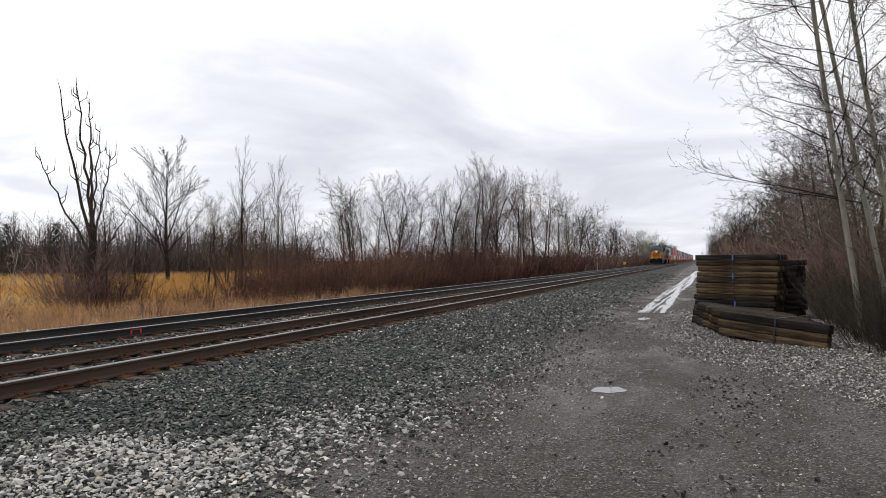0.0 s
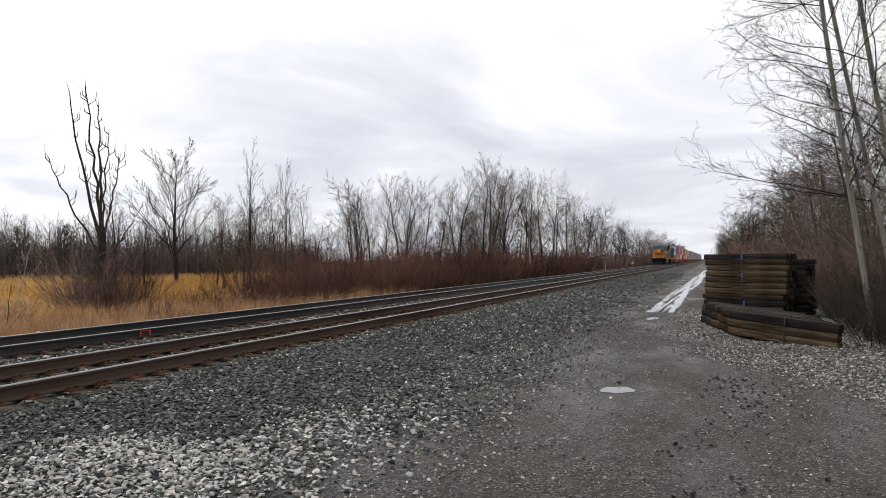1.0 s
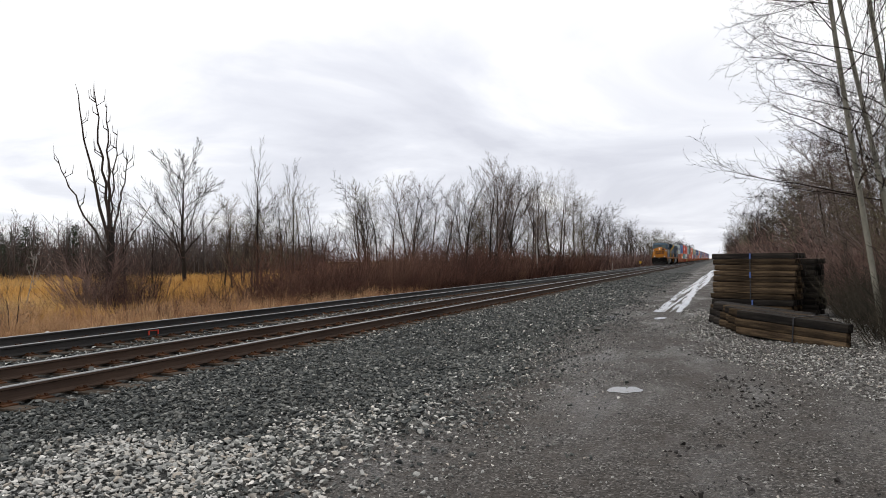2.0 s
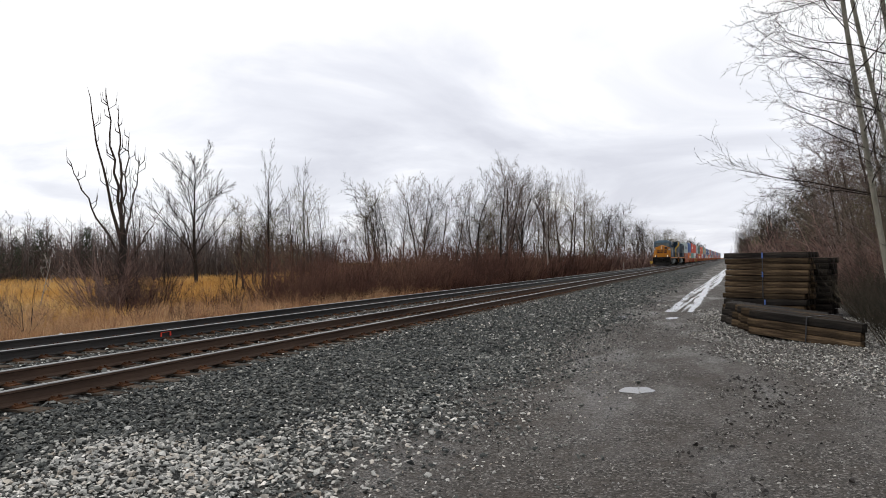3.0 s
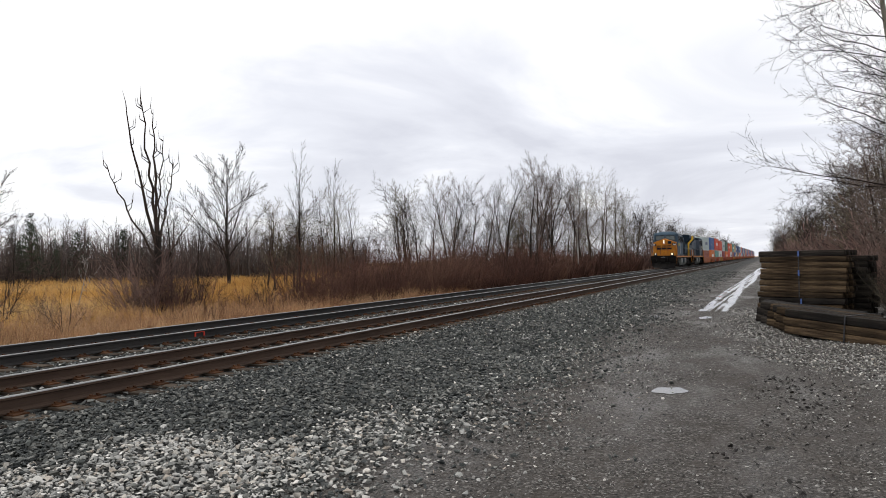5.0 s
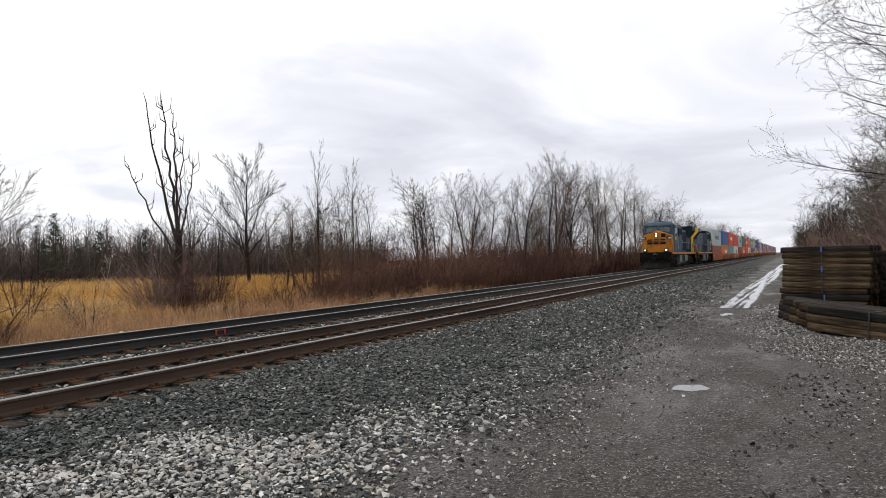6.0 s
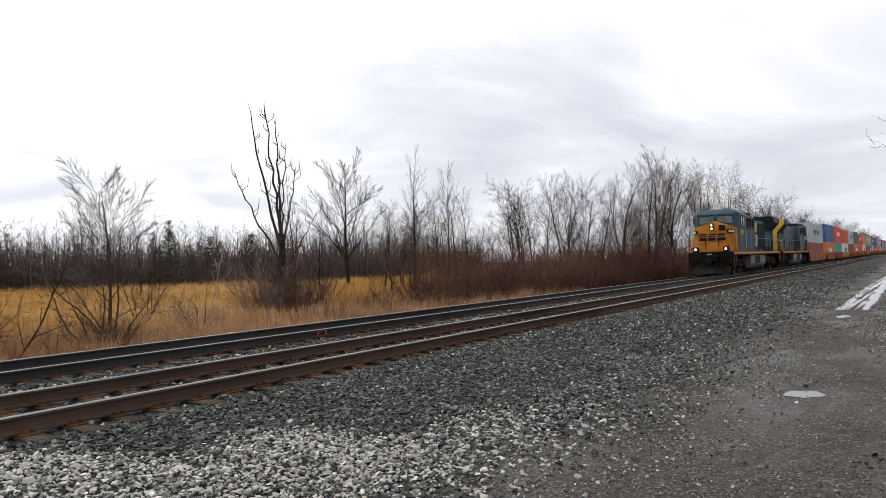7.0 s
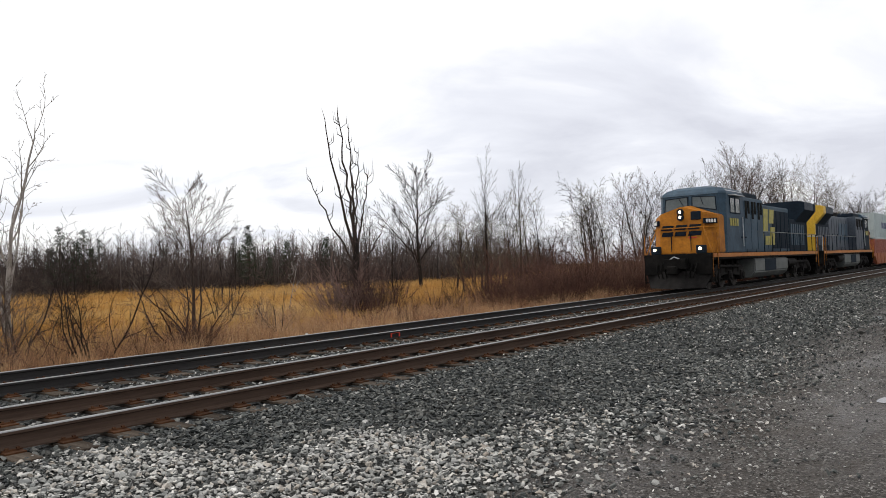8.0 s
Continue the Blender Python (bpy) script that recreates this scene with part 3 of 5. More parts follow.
def limb(w, rng, start, way, length, radius, level, spec):
    """One stem and all that grows on it. spec holds a row for each level: kids, angle, ratio, rise, wobble, first."""
    kids, angle, ratio, rise, wobble, first = spec["levels"][level]
    last = level == len(spec["levels"]) - 1
    segs = (10, 7, 4, 2, 1)[min(level, 4)] if not last else 2
    if last and level >= 2:
        segs = 1
    if "rings" in spec:
        segs = spec["rings"][level]
    pts, p, d = [Vector(start)], Vector(start), Vector(way).normalized()
    for _ in range(segs):
        d = (d + Vector((rng.gauss(0, wobble), rng.gauss(0, wobble), rng.gauss(0, wobble) + rise))).normalized()
        p = p + d * (length / segs)
        pts.append(p.copy())
    taper = spec.get("taper", 0.8)
    radii = [radius * (1 - taper * (i / segs)) for i in range(segs + 1)]
    w.tube(pts, radii, (3 if "rings" in spec else 7, 3 if "rings" in spec else 4, 3, 3, 3)[min(level, 4)], 0 if level == 0 else 1)
    if last:
        return
    nk = kids if isinstance(kids, int) else rng.randint(*kids)
    spin = rng.uniform(0, 6.28)
    for k in range(nk):
        f = first + (1 - first) * (k + rng.uniform(0.1, 0.9)) / nk
        f = min(f, 0.985)
        i = min(int(f * segs), segs - 1)
        q = pts[i].lerp(pts[i + 1], f * segs - i)
        axis_way = (pts[i + 1] - pts[i]).normalized()
        spin += 2.4 + rng.uniform(-0.5, 0.5)
        side = axis_way.orthogonal().normalized()
        side.rotate(Matrix.Rotation(spin, 3, axis_way))
        a = radians(angle * rng.uniform(0.7, 1.25))
        nd = axis_way * math.cos(a) + side * math.sin(a)
        bias = spec.get("bias")
        if bias and level == 0:
            nd = (nd + Vector(bias)).normalized()
        shape = spec.get("shape", 0.55)
        size = length * ratio * (1 - shape * (f - first) / (1 - first + 1e-6)) * rng.uniform(0.7, 1.2)
        r = max(radius * (1 - taper * f) * spec.get("thin", 0.5), spec.get("least", 0.006))
        limb(w, rng, q, nd, size, r, level + 1, spec)


def tree(name, seed, height, spec, trunk_mat, crown_mat, label, stems=1, lean=0.0, category="tree", group=""):
    rng = random.Random(seed)
    w = Wood()
    for s in range(stems):
        a = rng.uniform(0, 6.28)
        off = 0.0 if stems == 1 else spec.get("spread", 0.25)
        way = Vector((math.cos(a) * (lean if stems == 1 else spec.get("splay", 0.18)), math.sin(a) * (lean if stems == 1 else spec.get("splay", 0.18)), 1))
        limb(w, rng, (off * math.cos(a), off * math.sin(a), -0.15), way, height * (1 if s == 0 else rng.uniform(0.65, 0.95)), height * spec.get("girth", 0.014) * (1 if s == 0 else 0.8), 0, spec)
    root = tagged(empty(name), label, category, group)
    for nm, me in zip(("trunk", "crown"), w.meshes(trunk_mat, crown_mat)):
        if me:
            part(nm, me, None, root)
    return root


#           kids, angle, ratio, rise, wobble, first
SLIM_TREE = {"levels": [(15, 27, 0.3, 0.03, 0.02, 0.36), (6, 26, 0.42, 0.08, 0.05, 0.2), (4, 28, 0.42, 0.06, 0.08, 0.15), (0, 0, 0, 0.05, 0.1, 0)], "girth": 0.0105, "shape": 0.35, "taper": 0.86, "thin": 0.42, "least": 0.012}
LINE_TREE = {"levels": [(11, 33, 0.48, 0.03, 0.05, 0.25), (6, 26, 0.56, 0.05, 0.08, 0.15), (6, 28, 0.52, 0.04, 0.1, 0.1), (3, 30, 0.5, 0.03, 0.12, 0.1), (0, 0, 0, 0.03, 0.1, 0)], "girth": 0.014, "shape": 0.45, "taper": 0.84, "least": 0.011}
DENSE_TREE = {"levels": [(17, 48, 0.42, 0.0, 0.05, 0.12), (8, 42, 0.55, 0.05, 0.1, 0.1), (6, 42, 0.5, 0.04, 0.13, 0.1), (3, 45, 0.5, 0.02, 0.12, 0.1), (0, 0, 0, 0.0, 0.1, 0)], "girth": 0.014, "shape": 0.35, "taper": 0.84, "least": 0.009}
BIG_ROUND = {"levels": [(17, 40, 0.68, 0.03, 0.03, 0.15), (8, 21, 0.6, 0.02, 0.05, 0.12), (6, 22, 0.55, 0.02, 0.06, 0.15), (4, 24, 0.55, 0.02, 0.08, 0.1), (0, 0, 0, 0.02, 0.1, 0)], "girth": 0.019, "shape": 0.66, "taper": 0.9, "thin": 0.5, "least": 0.017}
SMALL_ROUND = {"levels": [(18, 46, 0.56, 0.03, 0.05, 0.26), (8, 24, 0.58, 0.02, 0.06, 0.12), (6, 25, 0.55, 0.02, 0.08, 0.15), (4, 28, 0.55, 0.03, 0.1, 0.1), (0, 0, 0, 0.03, 0.1, 0)], "girth": 0.014, "shape": 0.6, "taper": 0.9, "thin": 0.45, "least": 0.007}
DEAD_TREE = {"levels": [(7, 34, 0.4, 0.12, 0.1, 0.3), (5, 46, 0.4, 0.16, 0.14, 0.25), (3, 50, 0.35, 0.06, 0.16, 0.3), (0, 0, 0, 0.05, 0.1, 0)], "girth": 0.011, "shape": 0.5, "taper": 0.8, "thin": 0.6, "splay": 0.07, "spread": 0.15, "least": 0.014}
BUSH_TREE = {"levels": [(9, 44, 0.5, 0.03, 0.13, 0.15), (6, 42, 0.5, 0.05, 0.14, 0.15), (4, 42, 0.5, 0.04, 0.12, 0.1), (0, 0, 0, 0.03, 0.1, 0)], "girth": 0.009, "shape": 0.35, "taper": 0.84, "splay": 0.5, "spread": 0.2, "least": 0.005}
FAR_TREE = {"levels": [(15, 42, 0.4, 0.02, 0.05, 0.2), (7, 42, 0.55, 0.06, 0.1, 0.12), (5, 42, 0.55, 0.04, 0.12, 0.1), (0, 0, 0, 0.02, 0.1, 0)], "girth": 0.014, "shape": 0.35, "taper": 0.84, "least": 0.02, "rings": (5, 2, 1, 1)}
COTTONWOOD = {"levels": [(34, 60, 0.165, -0.01, 0.012, 0.18), (10, 32, 0.46, 0.0, 0.085, 0.14), (6, 34, 0.46, 0.02, 0.12, 0.12), (3, 40, 0.45, 0.05, 0.14, 0.1), (0, 0, 0, 0.04, 0.1, 0)], "girth": 0.0041, "shape": 0.3, "taper": 0.6, "thin": 0.27, "bias": (-0.3, -0.1, 0.05), "least": 0.0042}


def crooked(w, rng, base, tip, r0, r1, which, kinks=9, bend=0.09, stubs=5, stub_length=0.9):
    """A kinked dead stem from base to tip that bows outwards, with short upturned broken twigs."""
    base, tip = Vector(base), Vector(tip)
    span = (tip - base).length
    pts = []
    for k in range(kinks + 1):
        f = k / kinks
        p = base.lerp(tip, f)
        low = base.lerp(Vector((tip.x, tip.y, base.z)), min(1.0, 1.7 * f))
        p.x, p.y = p.x * 0.86 + low.x * 0.14, p.y * 0.86 + low.y * 0.14
        if 0 < k < kinks:
            p += Vector((rng.gauss(0, bend), rng.gauss(0, bend), rng.gauss(0, bend)))
        pts.append(p)
    w.tube(pts, [r0 + (r1 - r0) * (k / kinks) ** 0.8 for k in range(kinks + 1)], 6, which)
    for _ in range(stubs):
        f = rng.uniform(0.25, 0.95) * kinks
        i = min(int(f), kinks - 1)
        q = pts[i].lerp(pts[i + 1], f - i)
        a, l = rng.uniform(0, 6.28), stub_length * rng.uniform(0.4, 1.3)
        out = Vector((math.cos(a), math.sin(a), 0)) * l * 0.38
        w.tube([q, q + out + Vector((0, 0, l * 0.25)), q + out * 1.25 + Vector((0, 0, l))], [r1 * 1.7, r1 * 1.4, r1 * 0.5], 4, 1)
    return pts


def dead_snag():
    """A many-stemmed dead tree: a short thick bole, tall crooked stems, vines tangled round its foot."""
    rng = random.Random(11)
    w = Wood()
    across = Vector((0.705, 0.71, 0))
    crooked(w, rng, (0, 0, -0.2), across * -0.15 + Vector((0, 0, 4.6)), 0.24, 0.15, 0, 7, 0.04, 0)
    for low, out, away, high, r in ((2.6, -2.45, 0.5, 7.5, 0.09), (3.0, -1.55, -0.4, 10.7, 0.13), (3.6, -0.75, 0.3, 11.0, 0.13), (4.2, -0.2, -0.5, 9.9, 0.12), (3.2, 0.75, 0.4, 7.6, 0.09), (3.8, 0.25, 0.8, 8.8, 0.08), (2.2, 1.7, -0.5, 5.2, 0.06)):
        crooked(w, rng, across * -0.06 + Vector((0, 0, low)), across * out + Vector((-0.71 * away, 0.705 * away, high)), r * 0.72, 0.016, 1, 12, 0.042, 9, 0.8)
    for _ in range(150):
        a, z, l = rng.uniform(0, 6.28), abs(rng.gauss(0, 1.6)), rng.uniform(0.5, 1.7)
        p = Vector((0.25 * math.cos(a), 0.25 * math.sin(a), z))
        d = Vector((math.cos(a) * rng.uniform(0.3, 1), math.sin(a) * rng.uniform(0.3, 1), rng.uniform(-0.5, 0.9))).normalized() * l
        w.tube([p, p + d * 0.55 + Vector((0, 0, 0.1)), p + d + Vector((rng.gauss(0, 0.2), rng.gauss(0, 0.2), -0.25 * l))], [0.018, 0.013, 0.006], 3, 1)
    root = tagged(empty("dead_tree"), "tall dark dead tree with several crooked bare stems and tangled vines", "tree", "bare trees along the far side of the tracks")
    for nm, me in zip(("trunk", "crown"), w.meshes(BARK_DARK, BARK_BROWN)):
        part(nm, me, None, root)
    return root


def set_at(ob, x, y, turn=0.0, scale=1.0):
    ob.matrix_basis = pose(x, y, float(ground_z(np.array(x), np.array(y))), 0, 0, turn) @ Matrix.Scale(scale, 4)
    return ob


def again(ob, x, y, turn, scale, label=""):
    c = copy_thing(ob, pose(x, y, float(ground_z(np.array(x), np.array(y))), 0, 0, turn))
    c.scale = (scale, scale, scale)
    return tagged(c, label)


def left_woods():
    g = "bare trees along the far side of the tracks"
    set_at(dead_snag(), -26.5, 26.3)
    set_at(tree("bare_tree", 21, 12.2, BIG_ROUND, BARK_DARK, TWIG, "broad round-crowned bare tree in dead grass", group=g), -50.9, 60)
    slim = set_at(tree("bare_tree", 31, 9.8, SLIM_TREE, BARK_DARK, TWIG, "slim upright bare tree rising from red brush", group=g), -32, 45.5)
    slim2 = set_at(tree("bare_tree", 33, 9.4, SLIM_TREE, BARK_DARK, TWIG, "slim bare tree with fine upright twigs", group=g), -32.4, 51)
    line = [tree("bare_tree", 40 + k, 11.0, LINE_TREE, BARK_DARK, TWIG if k < 2 else TWIG_BROWN, "bare dark-barked tree in the trackside thicket", group=g, lean=0.12 * (k % 3)) for k in range(5)]
    dense = [tree("bare_tree", 60 + k, 9.5, DENSE_TREE, BARK_BROWN, TWIG_OLIVE if k else TWIG_BROWN, "dense twiggy bare tree beside the tracks", group=g) for k in range(2)]
    rng = random.Random(5)
    spots = ((-25, 50, 0.62), (-23, 52.5, 0.85), (-24, 56, 0.95), (-26, 61, 0.95), (-23, 60.5, 0.9), (-22, 63.5, 1.05), (-24, 70, 1.05), (-20, 65.5, 1.2), (-20.6, 67, 1.15),
             (-23, 76, 1.25), (-21, 75, 1.15), (-23, 86, 1.3), (-20, 80, 1.1), (-22, 92, 1.3), (-40, 52, 0.8), (-30, 62, 0.9), (-34, 66, 0.8), (-21.5, 71, 1.1), (-22.5, 81, 1.2))
    spots = [(x, y, s * 0.78) for x, y, s in spots]
    for k, (x, y, s) in enumerate(spots):
        src = line[k % 5]
        if k < 5:
            set_at(src, x, y, rng.uniform(0, 360), s)
        else:
            again(src, x, y, rng.uniform(0, 360), s)
    for k, (x, y, s) in enumerate(((-21, 90, 1.15), (-21.5, 97, 1.2), (-22, 106, 1.25), (-20, 116, 1.1), (-20.5, 101, 1.1), (-21, 111, 1.15))):
        if k < 2:
            set_at(dense[k], x, y, rng.uniform(0, 360), s)
        else:
            again(dense[k % 2], x, y, rng.uniform(0, 360), s)
    far = [tree("bare_tree", 90 + k, 10.0, FAR_TREE, BARK_BROWN, TWIG_OLIVE if k == 2 else TWIG, "distant bare tree beside the tracks", group=g) for k in range(3)]
    for k in range(104):
        y = 118 + k * 5 + rng.uniform(-4, 4)
        x, t, s = rng.uniform(-28, -19.5), rng.uniform(0, 360), rng.uniform(0.75, 1.2)
        if k < 3:
            set_at(far[k], x, y, t, s)
        else:
            again(rng.choice(far), x, y, t, s)
    # thinner growth behind the front row
    for k in range(36):
        y = 62 + 56 * rng.uniform(0, 1)
        again(rng.choice(far), -rng.uniform(25, 38) - (y < 70) * rng.uniform(0, 14), y, rng.uniform(0, 360), rng.uniform(0.55, 0.95))
    for x, y, s in ((-49, 50, 0.95), (-62, 62, 0.9), (-46, 47, 0.7), (-38, 58, 0.9), (-70, 50, 0.8), (-58, 40, 0.75), (-50.5, 55, 0.8), (-27.5, 46, 0.7), (-26, 52, 0.7)):
        again(rng.choice((slim, slim2)), x, y, rng.uniform(0, 360), s)
    for _ in range(16):
        y = rng.uniform(44, 64)
        again(rng.choice(far), -rng.uniform(0.5, 0.72) * y - 2, y, rng.uniform(0, 360), rng.uniform(0.45, 0.68))
    # a pale-barked birch that leans over
    set_at(tree("birch_tree", 71, 10.5, SLIM_TREE, BARK_PALE, TWIG, "white-barked birch leaning in the thicket", lean=0.1, group=g), -19.6, 82)
    # seen as the view turns: dead tree, small trees and bushes by the field
    set_at(tree("dead_tree", 81, 9.8, DEAD_TREE, BARK_PALE, BARK_PALE, "pale dead tree with crooked bare limbs", stems=3, group=g), -31.5, 11.9, 165)
    set_at(tree("bare_tree", 83, 5.1, SMALL_ROUND, BARK_BROWN, TWIG_BROWN, "small round bare tree close to the tracks", group=g), -21, 13.4)
    bush = set_at(tree("bare_bush", 85, 4.2, BUSH_TREE, BARK_BROWN, TWIG_BROWN, "many-stemmed bare bush beside the tracks", stems=7, category="bush", group="bare bushes"), -20.4, 12.7)
    bush2 = set_at(tree("bare_bush", 87, 3.8, BUSH_TREE, BARK_DARK, TWIG, "crooked many-stemmed bare bush", stems=6, category="bush", group="bare bushes"), -19.6, 9.4)
    for x, y, s in ((-24, 9, 1.1), (-19.3, 6, 0.8), (-25.5, 26, 0.75), (-27.5, 27, 0.8), (-22, 17.5, 0.5), (-23, 30, 0.7), (-29, 20, 0.9), (-20.5, 8.0, 0.7), (-26.0, 28.0, 0.9)):
        again(rng.choice((bush, bush2)), x, y, rng.uniform(0, 360), s)
    stump = tree("dead_stub", 91, 3.4, DEAD_TREE, BARK_PALE, BARK_PALE, "short pale dead tree with broken limbs", group=g)
    set_at(stump, -36, 29.5)


left_woods()


# ---- brush, grass and the far wood ----
def shrub_template(seed, stems, height, twigs=7, thick=0.013):
    rng = random.Random(seed)
    w = Wood()
    for _ in range(stems):
        a, r = rng.uniform(0, 6.28), rng.uniform(0, 0.6)
        pts = []
        lean = rng.uniform(0.1, 0.75)
        p, d = Vector((r * math.cos(a), r * math.sin(a), -0.1)), Vector((lean * math.cos(a), lean * math.sin(a), 1))
        h = height * rng.uniform(0.55, 1.1)
        for _k in range(4):
            pts.append(p.copy())
            d = (d + Vector((rng.gauss(0, 0.13), rng.gauss(0, 0.13), 0))).normalized()
            p = p + d * h / 3
        w.tube(pts, [thick, thick * 0.85, thick * 0.6, 0.004], 3, 0)
        for _k in range(twigs):
            f = rng.uniform(0.6, 2.9)
            i = int(f)
            q = pts[i].lerp(pts[i + 1], f - i)
            e = (d + Vector((rng.gauss(0, 0.7), rng.gauss(0, 0.7), rng.gauss(0.05, 0.35)))).normalized()
            w.tube([q, q + e * h * rng.uniform(0.16, 0.34)], [thick * 0.65, 0.003], 3, 0)
    return w.whole()


SHRUBS = [shrub_template(200 + k, 14, 2.6, 15, 0.01) for k in range(7)]
FAR_SHRUBS = [shrub_template(220 + k, 11, 2.6, 5, 0.03) for k in range(6)]


def thicket(name, label, zone, count, lo, hi, mat, seed, keep=None, shrubs=None):
    shrubs = shrubs or SHRUBS
    r = np.random.default_rng(seed)
    x, y = r.uniform(zone[0], zone[1], count), r.uniform(zone[2], zone[3], count)
    if keep is not None:
        ok = keep(x, y)
        x, y = x[ok], y[ok]
    n = len(x)
    s = r.uniform(lo, hi, n) * np.where(r.uniform(0, 1, n) < 0.18, 1.35, 1.0)
    rows = np.stack([r.integers(0, len(shrubs), n), x, y, ground_z(x, y), r.uniform(0, 6.28, n), r.normal(0, 0.1, n), s, s * r.uniform(0.8, 1.2, n)], 1)
    tagged(new(name, gather(name, shrubs, rows, mat)), label, "brush", kind="stuff")


thicket("brush_thicket", "red-brown leafless brush along the tracks", (-30, -18.4, 29, 70), 560, 0.55, 1.35, BRUSH, 1, keep=lambda x, y: x > -18.5 - np.interp(y, (28, 38, 60), (2.5, 7, 12)))
thicket("brush_thicket", "red-brown leafless brush further along the tracks", (-30, -18.6, 62, 125), 420, 0.7, 1.45, BRUSH, 4, shrubs=FAR_SHRUBS)
thicket("brush_thicket", "low tan dead weeds at the edge of the field", (-26, -17.6, 2, 40), 480, 0.12, 0.38, BRUSH_TAN, 2)
thicket("brush_thicket", "reddish twiggy brush in front of the field", (-25, -18.2, 6, 36), 70, 0.3, 0.65, BRUSH, 12)
thicket("brush_thicket", "dark tangle of brush round the dead tree", (-27.6, -25.2, 24.6, 27.6), 26, 0.5, 1.25, BRUSH_GREY, 5)
thicket("brush_thicket", "distant grey-brown brush along the tracks", (-32, -18.8, 115, 640), 620, 1.0, 1.9, BRUSH_GREY, 3, shrubs=FAR_SHRUBS)


def blades():
    rng = random.Random(9)
    v, f = [], []
    for k in range(12):
        a, r, h = rng.uniform(0, 6.28), rng.uniform(0, 0.5), rng.uniform(0.45, 1.1)
        x, y, lx, ly = r * math.cos(a), r * math.sin(a), rng.gauss(0, 0.28), rng.gauss(0, 0.28)
        wx, wy = 0.012 * math.cos(a + 1.5), 0.012 * math.sin(a + 1.5)
        b = len(v)
        v += [(x - wx, y - wy, -0.05), (x + wx, y + wy, -0.05), (x + lx, y + ly, h)]
        f.append((b, b + 1, b + 2))
    return np.array(v), np.array(f)


def field():
    r = np.random.default_rng(12)
    n = 30000
    u = r.uniform(0, 1, n) ** 1.5
    x = -23 - 88 * u
    y = r.uniform(2, 130, n)
    ok = y < 20 + (-x) * 1.5
    x, y = x[ok], y[ok]
    n = len(x)
    s = r.uniform(0.55, 1.1, n) * np.interp(-x, (22, 110), (0.9, 1.6))
    rows = np.stack([np.zeros(n), x, y, ground_z(x, y), r.uniform(0, 6.28, n), r.normal(0, 0.12, n), s * 1.6, s * 0.85], 1)
    tagged(new("dead_grass", gather("dead_grass", [blades()], rows, GRASS)), "tall golden dead grass in a marshy field", "grass", kind="stuff")
    # short pale grass between the field and the stones
    n = 7000
    x, y = -17.7 - 7.5 * r.uniform(0, 1, n) ** 0.8, r.uniform(2, 44, n)
    s = r.uniform(0.3, 0.7, n)
    rows = np.stack([np.zeros(n), x, y, ground_z(x, y), r.uniform(0, 6.28, n), r.normal(0, 0.15, n), s, s], 1)
    tagged(new("verge_grass", gather("verge_grass", [blades()], rows, PALE_GRASS)), "short matted tan grass beside the tracks", "grass", kind="stuff")


field()


def far_wood():
    rng = random.Random(15)
    temps = []
    for k in range(5):
        w = Wood()
        h = 10.0
        limb(w, rng, (0, 0, -0.2), (rng.gauss(0, 0.03), rng.gauss(0, 0.03), 1), h, 0.12, 0,
             {"levels": [(16, 38, 0.2, 0.02, 0.02, 0.25), (3, 40, 0.5, 0.06, 0.1, 0.3), (0, 0, 0, 0.03, 0.1, 0)], "taper": 0.85, "thin": 0.5, "least": 0.03, "rings": (4, 2, 1)})
        temps.append(w.whole())
    r = np.random.default_rng(16)
    rows = []
    for _ in range(1250):
        a = r.uniform(math.radians(30), math.radians(86))
        d = r.uniform(105, 175) + max(0.0, 0.66 - a) * 420
        rows.append((r.integers(0, 5), -d * math.sin(a), d * math.cos(a), -0.7, r.uniform(0, 6.28), r.normal(0, 0.04), r.uniform(0.8, 1.3), r.uniform(0.6, 1.0)))
    tagged(new("far_woodland", gather("far_woodland", temps, rows, FAR_WOOD)), "distant bare woodland behind the field", "woodland", kind="stuff")
    # undergrowth at its foot
    rows = []
    for _ in range(760):
        a = r.uniform(math.radians(30), math.radians(86))
        d = r.uniform(104, 150) + max(0.0, 0.66 - a) * 420
        rows.append((r.integers(0, 6), -d * math.sin(a), d * math.cos(a), -0.7, r.uniform(0, 6.28), r.normal(0, 0.05), r.uniform(1.6, 2.8), r.uniform(1.4, 3.0)))
    tagged(new("far_undergrowth", gather("far_undergrowth", FAR_SHRUBS, rows, FAR_BRUSH)), "distant grey-brown undergrowth", "brush", kind="stuff")


far_wood()


